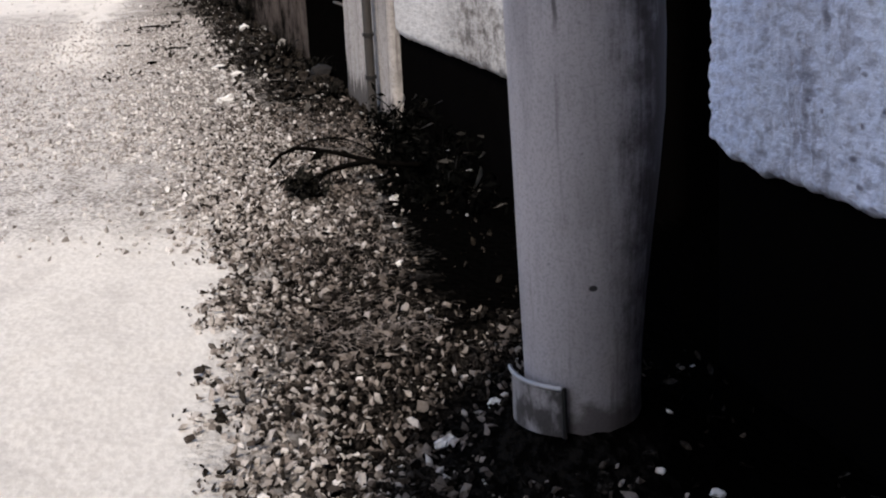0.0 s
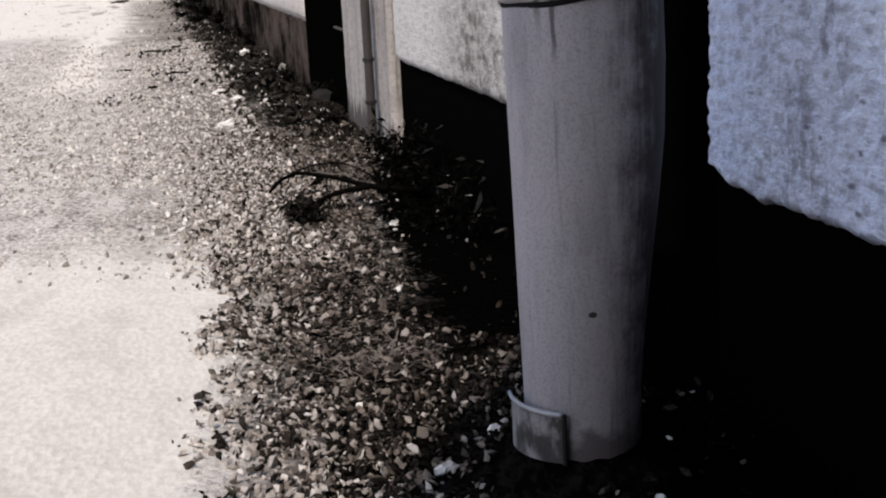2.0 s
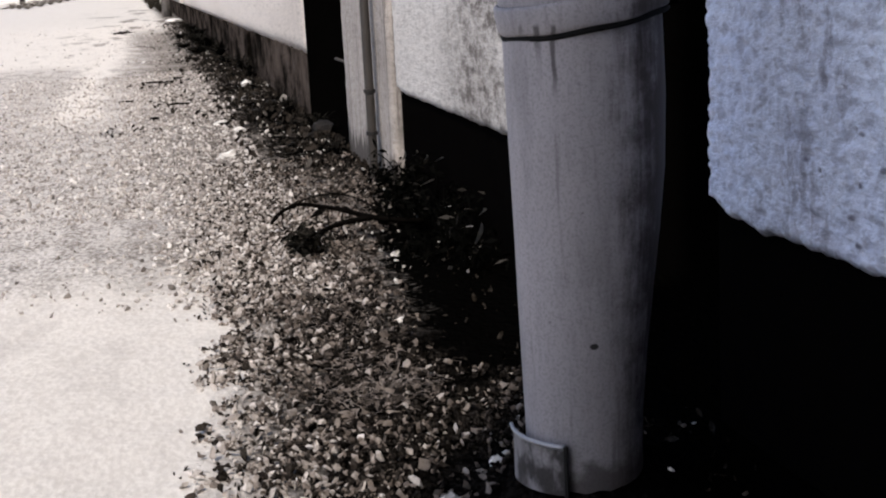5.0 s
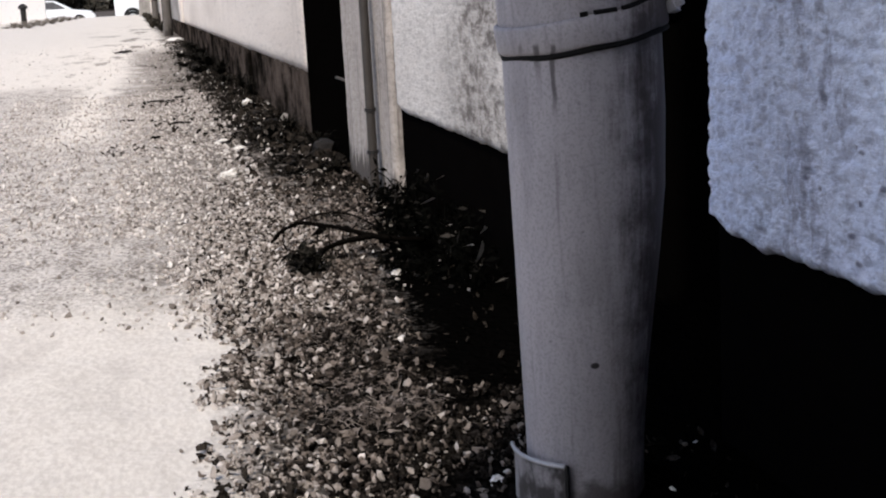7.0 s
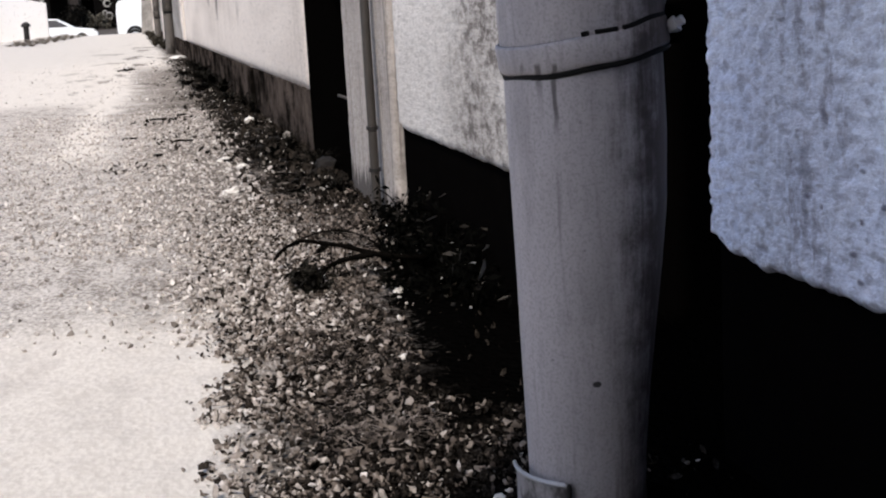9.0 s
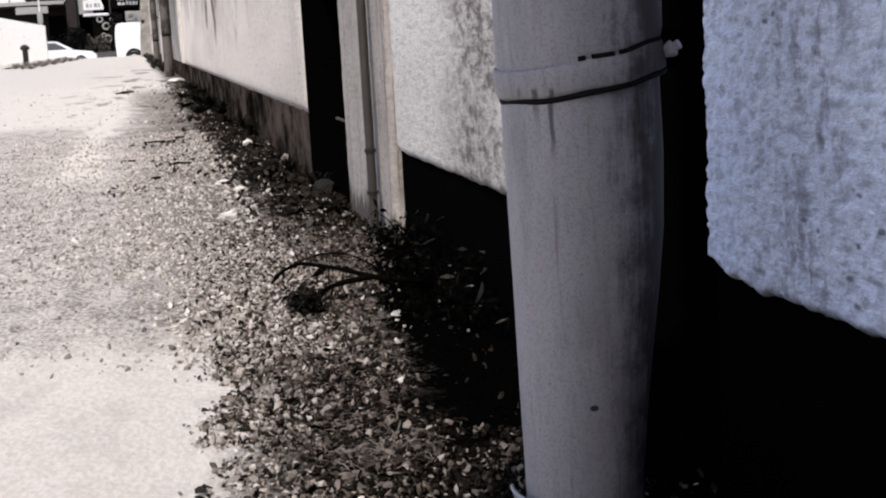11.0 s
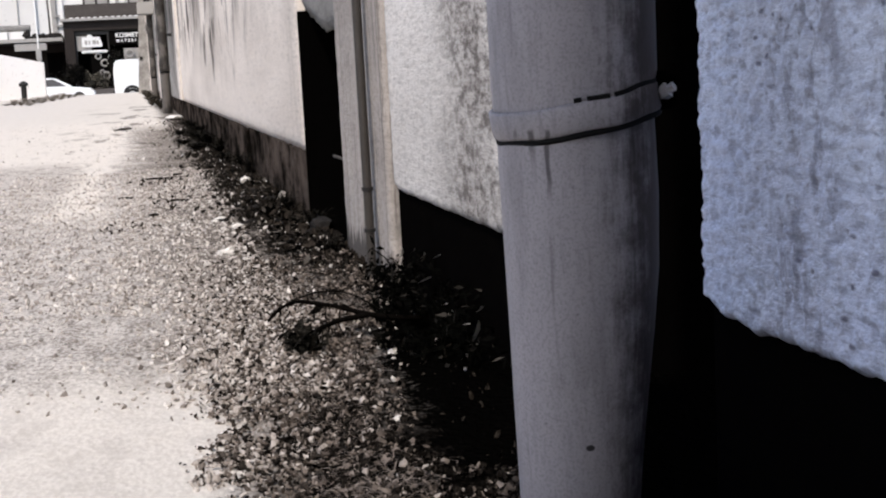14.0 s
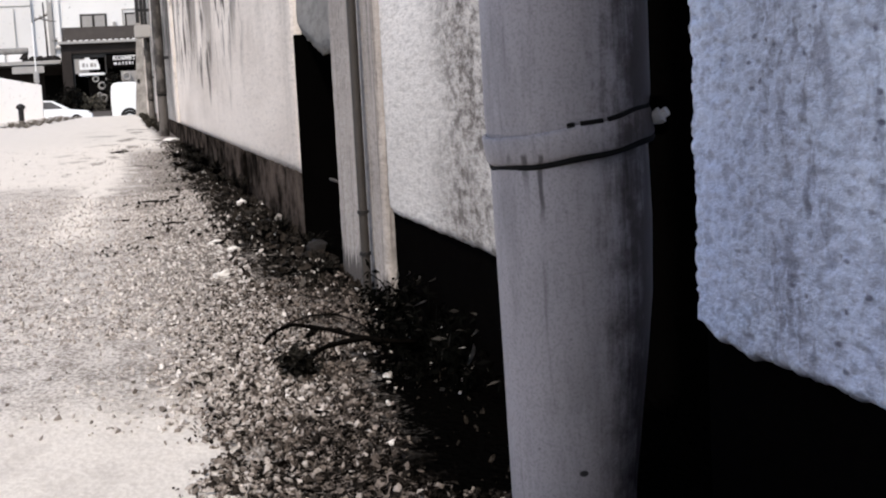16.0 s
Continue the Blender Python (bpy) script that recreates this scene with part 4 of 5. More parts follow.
def creeper(at, n, reach, height, seed, material, label):
    """A low straggling plant: thin stems along the plinth with many small drooping leaves."""
    rng = random.Random(seed)
    plant = holder("weed", (at[0], at[1], ground_height(*at) - 0.003), label, "weed", "weeds along the wall")
    leaves = bmesh.new()
    for k in range(7):
        a = rng.uniform(0, 6.28)
        end = Vector((0.5 * reach * math.cos(a), reach * math.sin(a), height * rng.uniform(0.5, 1)))
        pts = smoothed([(0, 0, 0), end * 0.4 + Vector((0, 0, height * 0.35)), end], 4)
        part("stem", tube(pts, 0.0012, 5), material, plant)
        for i in range(n // 7):
            c = rng.choice(pts[1:]) + Vector((rng.gauss(0, 0.014), rng.gauss(0, 0.018), rng.gauss(0, 0.010)))
            c.z = max(0.004, c.z)
            d = Vector((rng.gauss(0, 1), rng.gauss(0, 1), rng.gauss(-0.2, 0.8))).normalized() * rng.uniform(0.006, 0.015)
            w = d.cross(Vector((rng.gauss(0, 1), rng.gauss(0, 1), 0.6))).normalized() * 0.0032
            leaves.faces.new([leaves.verts.new(q) for q in (c - d, c + w, c + d, c - w + Vector((0, 0, 0.002)))])
    part("leaves", leaves, material, plant, kind="stuff")


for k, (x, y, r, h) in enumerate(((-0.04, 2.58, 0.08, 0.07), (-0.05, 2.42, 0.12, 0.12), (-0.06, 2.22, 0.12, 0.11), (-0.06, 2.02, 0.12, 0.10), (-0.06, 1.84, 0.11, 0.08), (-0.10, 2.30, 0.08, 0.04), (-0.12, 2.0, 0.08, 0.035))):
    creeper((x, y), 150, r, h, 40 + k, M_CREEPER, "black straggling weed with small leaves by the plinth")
for k, (x, y, n, r, h) in enumerate(((-0.05, 3.35, 30, 0.08, 0.035), (-0.03, 3.9, 30, 0.10, 0.06), (-0.05, 4.5, 26, 0.09, 0.06), (-0.03, 6.3, 30, 0.10, 0.10), (-0.02, 7.0, 26, 0.10, 0.08))):
    weeds((x, y), n * 2, r, h, 46 + k, M_WEED, "dark low weed at the foot of the wall", 0.0024)
for k, (x, y, n, r, h) in enumerate(((-0.07, 7.5, 50, 0.12, 0.05), (-0.05, 8.3, 60, 0.16, 0.10), (-0.16, 8.8, 90, 0.20, 0.05), (-0.08, 9.3, 130, 0.20, 0.09), (-0.22, 9.7, 60, 0.20, 0.04), (-0.10, 10.2, 110, 0.22, 0.08), (-0.06, 10.9, 90, 0.18, 0.10), (-0.20, 11.4, 60, 0.22, 0.05), (-0.05, 12.3, 60, 0.16, 0.08), (-0.06, 13.6, 40, 0.14, 0.06))):
    weeds((x, y), n, r, h, 80 + k, M_WEED, "dark straggling weed at the foot of the wall", 0.008)


def straw(at, n, reach, seed):
    """A flattened mat of short dry stalks, lying every way."""
    rng = random.Random(seed)
    bm = bmesh.new()
    for i in range(n):
        x, y = rng.gauss(0, reach), rng.gauss(0, reach * 1.3)
        a, l, w = rng.uniform(0, 6.28), rng.uniform(0.004, 0.012), rng.uniform(0.0005, 0.0011)
        d = Vector((math.cos(a), math.sin(a), rng.gauss(0, 0.22))) * l
        side = Vector((-math.sin(a), math.cos(a), 0)) * w
        c = Vector((x, y, 0.004 + abs(rng.gauss(0, 0.0035)) + ground_height(at[0] + x, at[1] + y) - ground_height(*at)))
        bend = Vector((rng.gauss(0, 0.002), rng.gauss(0, 0.002), 0.0015))
        rows = [(bm.verts.new(p - side * k), bm.verts.new(p + side * k)) for p, k in ((c - d, 0.5), (c + bend, 1.0), (c + d, 0.4))]
        for r0, r1 in zip(rows, rows[1:]):
            bm.faces.new((r0[0], r0[1], r1[1], r1[0]))
    ob = thing("dry_grass", bm, M_TUFT, "flattened mat of dry grass stalks among dark gravel", "grass", kind="stuff")
    ob.matrix_world = pose(at[0], at[1], ground_height(*at))


for k, (x, y, n, r) in enumerate(((-0.33, 1.29, 260, 0.028), (-0.27, 1.29, 240, 0.026), (-0.30, 1.40, 160, 0.024), (-0.29, 1.58, 260, 0.030), (-0.265, 1.72, 220, 0.030), (-0.17, 2.42, 160, 0.035), (-0.13, 2.58, 140, 0.030), (-0.24, 1.90, 160, 0.04))):
    straw((x, y), int(n * 0.6), r, 300 + k)
for k in range(8):
    weeds((-0.16 - 0.1 * (k % 2), 22 + 3.2 * k), 46, 0.24, 0.17, 120 + k, M_GRASS, "dry grass tuft beside the wall", 0.02)
# a few pale dead leaves on thin dark stems among the weeds
DEAD = ((-0.050, 1.874, 0.030, -0.067, 0.060, 0.0036), (-0.050, 1.816, 0.094, -0.024, 0.020, 0.0030), (-0.060, 1.890, 0.061, -0.062, 0.019, 0.0030), (-0.050, 1.992, 0.069, 0.053, -0.016, 0.0030),
        (-0.070, 2.153, 0.091, -0.100, 0.032, 0.0060), (-0.050, 2.064, 0.064, -0.033, 0.013, 0.0030), (-0.050, 2.113, 0.138, -0.049, 0.019, 0.0030), (-0.040, 2.363, 0.115, -0.030, 0.020, 0.0014),
        (-0.040, 2.268, 0.118, -0.025, 0.020, 0.0014), (-0.050, 2.454, 0.088, -0.058, 0.040, 0.0025))


def dry_weed(root_y, leaves):
    plant = holder("dry_weed", (-0.055, root_y, ground_height(-0.055, root_y) - 0.004), "dry weed with a few pale dead leaves", "weed", "dry weeds by the plinth")
    at = plant.matrix_world.translation
    for x, y, z, dy, dz, w in leaves:
        base = Vector((x, y, z)) - at
        part("stem", tube(smoothed([(0, 0, 0), (base.x * 0.5, base.y * 0.4, base.z * 0.6), base], 4), 0.0011, 5), M_CREEPER, plant)
        bm = bmesh.new()
        s = Vector((w * 0.9, -w * 0.6, w * 0.25))
        mid = [base + Vector((0.006 * math.sin(3 * t), dy * t, dz * t - 0.006 * t * t)) for t in (0, 0.3, 0.6, 0.85, 1.0)]
        rows = [(bm.verts.new(p - s * k), bm.verts.new(p + Vector((0, 0, 0.001)) * k), bm.verts.new(p + s * k)) for p, k in zip(mid, (0.15, 0.8, 1.0, 0.6, 0.06))]
        for r0, r1 in zip(rows, rows[1:]):
            bm.faces.new((r0[0], r0[1], r1[1], r1[0]))
            bm.faces.new((r0[1], r0[2], r1[2], r1[1]))
        bmesh.ops.solidify(bm, geom=bm.faces[:], thickness=0.0005)
        part("leaf", bm, M_DEADLEAF, plant, "pale curled dead leaf", True)


for root_y, lo, hi in ((1.90, 0.0, 2.0), (2.10, 2.0, 2.2), (2.36, 2.2, 3.0)):
    dry_weed(root_y, [d for d in DEAD if lo <= d[1] < hi])


def gravel_spots(n, x0, x1, y0, y1, size, seed, keep=None, lift=0.3):
    rng = np.random.default_rng(seed)
    out = []
    while len(out) < n:
        x, y = rng.uniform(x0, x1), rng.uniform(y0, y1)
        if (keep and rng.random() > keep(x, y)) or math.hypot(x + 0.19, y - 0.887) < 0.085:
            continue
        s = size * min(1.9, rng.lognormal(0, 0.38))
        out.append((x, y, ground_height(x, y) + s * lift * rng.uniform(0.2, 1.0), s))
    return out


def band(x, y):
    """How thickly the gravel lies: full in the strip, thinning out to the worn patch and into the litter."""
    w = 0.045 * noise.noise(Vector((x * 5, y * 5, 7))) + 0.045 * noise.noise(Vector((x * 16, y * 16, 2)))
    left = min(1, max(0, (x + 0.50 - 0.015 * min(1, max(0, (y - 1.2) / 0.3)) + w + 0.045 * min(1, max(0, (1.3 - y) / 0.4))) / 0.10))
    limit = -0.03 if y < 1.31 + 2 * w else -0.180 + 0.14 * max(0.0, y - 1.6) ** 2
    right = min(1, max(0.004, (limit + 1.2 * w - x) / 0.10)) ** 1.5
    near_pipe = 0.03 if y < 1.05 and x > -0.17 else 0.15 if y < 1.08 and x > -0.32 else 0.42 if y < 1.34 and x > -0.27 else 1.0
    return left * right * near_pipe * (1 if y < 1.9 else max(0.3, 1 - (y - 1.9) / 0.9))


def pale_side(x, y):
    return band(x, y) * min(1, max(0, (-0.29 + 0.10 * min(1, max(0, (y - 1.6) / 0.3)) - x + 0.15 * noise.noise(Vector((x * 4, y * 4, 1)))) / 0.14))


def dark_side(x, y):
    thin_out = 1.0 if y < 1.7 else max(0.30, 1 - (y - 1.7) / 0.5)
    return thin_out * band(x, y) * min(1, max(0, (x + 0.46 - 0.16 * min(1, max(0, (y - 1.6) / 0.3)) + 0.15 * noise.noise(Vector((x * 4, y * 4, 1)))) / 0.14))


scatter("gravel", M_GRAVEL, "pale loose gravel chips beside a worn patch", "gravel", gravel_spots(6000, -0.62, 0.0, 0.70, 2.8, 0.0066, 11, pale_side, 0.7), 11, 1)
scatter("gravel", M_GRAVEL_DARK, "dark gravel chips along the wall, shaded gaps painted black", "gravel", gravel_spots(6200, -0.62, 0.0, 0.70, 2.8, 0.0068, 21, dark_side, 0.7), 21, 1)
scatter("gravel", M_GRAVEL_MID, "brown-grey fine gravel filling the strip along the wall", "gravel", gravel_spots(12500, -0.60, -0.02, 0.70, 3.3, 0.0054, 31, lambda x, y: band(x, y) * (1.0 if y > 1.7 or noise.noise(Vector((x * 19, y * 15, 5))) > 0.0 else 0.15) * (0.40 if y < 1.42 and x > -0.28 else 1.0 if y < 1.9 else 1.3 * min(1, max(0.10, (x + 0.42) / 0.14))), 0.6), 31, 1)
scatter("gravel", M_GRIT, "loose grit scattered over the alley", "gravel", gravel_spots(15000, -1.15, -0.02, 1.8, 7.0, 0.0072, 12, lambda x, y: (1.0 if x > -0.62 else 0.45) * (1.0 if y > 2.6 or x > -0.52 else 0.15) * (1.0 if x < -0.24 else 0.08 if y > 2.9 else 0.04) / (1 + 0.25 * (y - 1.8))), 12, 1)
scatter("gravel", M_GRIT, "sparse small stones over the far alley", "gravel", gravel_spots(1300, -2.0, 0.0, 5.0, 16.0, 0.010, 13, lambda x, y: 1.0 if x > -0.8 else 0.3), 13, 1)
scatter("rubble", M_CLOD, "black clods and crumbs along the far plinth", "rubble", gravel_spots(900, -0.40, 0.0, 3.0, 8.5, 0.016, 51, lambda x, y: max(0.02, 1 + x * 3.4) * (0.5 + 0.9 * noise.noise(Vector((x * 6, y * 2.2, 9)))), 0.25), 51, 1)
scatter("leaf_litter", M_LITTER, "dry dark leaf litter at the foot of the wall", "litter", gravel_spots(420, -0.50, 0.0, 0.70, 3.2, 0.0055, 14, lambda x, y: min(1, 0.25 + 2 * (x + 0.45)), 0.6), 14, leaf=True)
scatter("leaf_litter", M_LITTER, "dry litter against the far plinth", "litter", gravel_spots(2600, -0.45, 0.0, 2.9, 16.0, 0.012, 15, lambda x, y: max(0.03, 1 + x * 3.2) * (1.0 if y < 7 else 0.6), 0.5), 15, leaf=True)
for k, (x, y, wx, wy, n) in enumerate(((-0.47, 6.25, 0.11, 0.16, 60), (-0.60, 4.25, 0.10, 0.12, 34), (-0.68, 13.4, 0.08, 0.4, 40), (-0.42, 5.2, 0.10, 0.30, 40), (-0.30, 8.2, 0.14, 0.5, 60))):
    rng = np.random.default_rng(400 + k)
    spots = [(x + wx * rng.normal(0, 0.7), y + wy * rng.normal(0, 0.7), 0.004 + ground_height(x, y), rng.uniform(0.005, 0.012) * (1 + y / 14)) for _ in range(n)]
    scatter("leaf_litter", M_LITTER, "dark streak of dry litter across the grit", "litter", spots, 400 + k, leaf=True)
for k, (x, y, l, turn) in enumerate(((-0.46, 6.35, 0.15, 12), (-0.60, 5.35, 0.06, 25), (-0.68, 13.3, 0.16, 40), (-0.66, 13.4, 0.14, -30), (-0.70, 13.25, 0.12, 5), (-0.40, 5.1, 0.07, 0), (-0.36, 6.6, 0.08, 60), (-0.50, 4.6, 0.05, 80))):
    ob = thing("stick", tube(smoothed([(-l / 2, 0, 0.004), (-l / 6, 0.012, 0.006), (l / 4, -0.01, 0.005), (l / 2, 0.010, 0.004)], 4), 0.0045 + 0.004 * (y > 10), 6), M_BARK, "dark dry stick lying on the grit", "stick", "sticks on the alley")
    ob.matrix_world = pose(x, y, ground_height(x, y), 0, 0, turn)


# ---- the far end of the alley ----
low = holder("wall_west", (0, 0, 0), "low limewashed boundary wall along the alley", "wall", kind="structure")
bm = bmesh.new()
for (x0, y0, z0), (x1, y1, z1), thick in (((-6.41, -6, 1.6), (-6.41, 49.0, 1.94), (-0.3, 0)), ((-6.4, 49.2, 1.94), (-3.66, 50.0, 1.29), (0, 0.3))):
    # the end stretch turns across the alley and slopes down to its end
    pts = [(x0, y0, z0), (x1, y1, z1), (x1 + thick[0], y1 + thick[1], z1), (x0 + thick[0], y0 + thick[1], z0)]
    lo = [bm.verts.new((x, y, -0.3)) for x, y, z in pts]
    hi = [bm.verts.new(p) for p in pts]
    for i in range(4):
        bm.faces.new((lo[i], lo[(i + 1) % 4], hi[(i + 1) % 4], hi[i]))
    bm.faces.new(hi)
    bm.faces.new(lo[::-1])
bmesh.ops.recalc_face_normals(bm, faces=bm.faces)
part("wall_body", bm, M_LIME, low)
bollard = holder("bollard", (-3.72, 41.0, 0), "short black iron bollard before a white wall", "bollard")
part("shaft", lathe([(0.0, 0.0), (0.08, 0.0), (0.08, 0.5), (0.0, 0.5)], 16), M_IRON, bollard, smooth=False)
part("head", lathe([(0.12, 0.48), (0.14, 0.52), (0.12, 0.57), (0.05, 0.62), (0.0, 0.63)], 16), M_IRON, bollard, smooth=True)
for k in range(26):
    y = 33.5 + 0.85 * k
    wx = -4.9 + (1.24 / 56.5) * (y + 6)
    weeds((wx + 0.10 + 0.27 * (k * 7 % 4), y), 70, 0.40, 0.05 + 0.035 * (k * 5 % 4), 200 + k, M_DRYGRASS, "dry grass along the foot of a white wall", 0.014)


def wheel(parent, at, r):
    w = part("wheel", lathe([(r * 0.62, -0.09), (r * 0.95, -0.09), (r, -0.05), (r, 0.05), (r * 0.95, 0.09), (r * 0.62, 0.09)], 28, closed_profile=True), M_TYRE, parent, "black tyre on a steel rim", True)
    w.matrix_local = pose(*at, 90, 0, 0)
    part("rim", lathe([(0.0, 0.03), (r * 0.3, 0.04), (r * 0.62, 0.0), (r * 0.62, -0.06), (0.0, -0.05)], 24), M_RIM, w, smooth=True)
    return w


def side_shape(outline, width, inset, bevel=0.05):
    """A car body: the side outline (x, z) drawn out across y, drawn in towards the roof."""
    bm = bmesh.new()
    top = max(z for x, z in outline)
    belt = top * 0.62
    sides = []
    for s in (-1, 1):
        sides.append([bm.verts.new((x, s * (width / 2 - inset * max(0, (z - belt) / (top - belt))), z)) for x, z in outline])
    n = len(outline)
    for i in range(n):
        k = (i + 1) % n
        bm.faces.new((sides[0][i], sides[0][k], sides[1][k], sides[1][i]))
    bm.faces.new(sides[0])
    bm.faces.new(sides[1][::-1])
    bmesh.ops.recalc_face_normals(bm, faces=bm.faces)
    bmesh.ops.bevel(bm, geom=[e for e in bm.edges], offset=bevel, segments=2, affect="EDGES", clamp_overlap=True)
    return bm


def parked_car():
    c = holder("car", (-4.75, 74.0, dip(74.0)), "white saloon car standing across the alley's end", "car")
    body = side_shape([(-2.1, 0.32), (-2.12, 0.75), (-1.9, 0.92), (-1.2, 0.95), (0.8, 0.92), (1.9, 0.78), (2.12, 0.6), (2.1, 0.32)], 1.66, 0.04, 0.04)
    part("body", body, M_CAR, c, smooth=False)
    cabin = side_shape([(-1.75, 0.92), (-1.15, 1.36), (-0.6, 1.42), (0.1, 1.38), (0.95, 0.92)], 1.5, 0.2, 0.03)
    part("cabin", cabin, M_CAR, c)
    for x0, x1, x2, x3 in ((-1.45, -1.08, -0.50, -0.50), (-0.42, -0.42, 0.05, 0.66)):
        bm = bmesh.new()
        vs = [bm.verts.new(p) for p in ((x0, -0.765, 0.96), (x3, -0.765, 0.96), (x2, -0.665, 1.32), (x1, -0.665, 1.32))]
        bm.faces.new(vs)
        bmesh.ops.solidify(bm, geom=bm.faces[:], thickness=0.02)
        part("side_window", bm, M_GLASS, c, "dark side window")
    for x in (-1.3, 1.3):
        wheel(c, (x, -0.76, 0.31), 0.31)
        wheel(c, (x, 0.76, 0.31), 0.31)
    part("headlight", boxed(1.92, 2.09, -0.78, -0.5, 0.62, 0.74, bevel=0.02), M_GLASS, c, "glass headlight")


parked_car()


def van():
    v = holder("van", (0.75, 69.0, dip(69.0)), "white boxy delivery van parked behind the wall's end", "van")
    body = side_shape([(-2.28, 0.42), (-2.30, 1.5), (-2.22, 2.02), (-2.0, 2.10), (1.2, 2.06), (1.9, 1.3), (2.3, 1.1), (2.35, 0.42)], 1.75, 0.12, 0.06)
    part("body", body, M_CAR, v)
    for x in (-1.45, 1.5):
        wheel(v, (x, -0.82, 0.34), 0.34)
        wheel(v, (x, 0.82, 0.34), 0.34)
        arch = lathe([(0.30, -0.012), (0.43, -0.012), (0.43, 0.012), (0.30, 0.012)], 24, 0, 180, True)
        a = part("wheel_arch", arch, M_TYRE, v, "black wheel arch")
        a.matrix_local = pose(x, -0.868, 0.40, 90, 0, 0)
    part("bumper", boxed(-2.36, -2.24, -0.8, 0.8, 0.38, 0.6, bevel=0.03), M_TYRE, v, "dark bumper")


van()


def window(parent, x0, x1, z0, z1, y, leaves):
    w = part("window", boxed(x0, x1, y - 0.03, y + 0.05, z0, z1), M_SHADE, parent, "dark framed window")
    for bm in (boxed(x0 - 0.06, x1 + 0.06, y - 0.07, y - 0.03, z1 - 0.02, z1 + 0.06), boxed(x0 - 0.06, x1 + 0.06, y - 0.10, y - 0.03, z0 - 0.06, z0 + 0.02)):
        part("frame", bm, M_FRAME, w)
    step = (x1 - x0) / leaves
    for i in range(leaves + 1):
        part("frame", boxed(x0 + i * step - 0.05, x0 + i * step + 0.05, y - 0.068, y - 0.03, z0 + 0.02, z1 - 0.02), M_FRAME, w)
    for i in range(leaves):
        part("pane", boxed(x0 + i * step + 0.08, x0 + (i + 1) * step - 0.08, y - 0.045, y - 0.032, z0 + 0.05, z1 - 0.05), M_CURTAIN, w, "curtained pane")
    return w


def lettering(name, text, size, at, material, parent, label, gap=1.0):
    cu = bpy.data.curves.new(name, "FONT")
    cu.body, cu.size, cu.extrude, cu.offset = text, size, 0.02, 0.012
    cu.space_character = gap
    tmp = new(name, cu)
    me = bpy.data.meshes.new_from_object(tmp.evaluated_get(bpy.context.evaluated_depsgraph_get()))
    bpy.data.objects.remove(tmp)
    ob = new(name, me)
    me.materials.append(material)
    ob.parent = parent
    ob.matrix_local = pose(*at, 90, 0, 0)
    return tagged(ob, label=label)


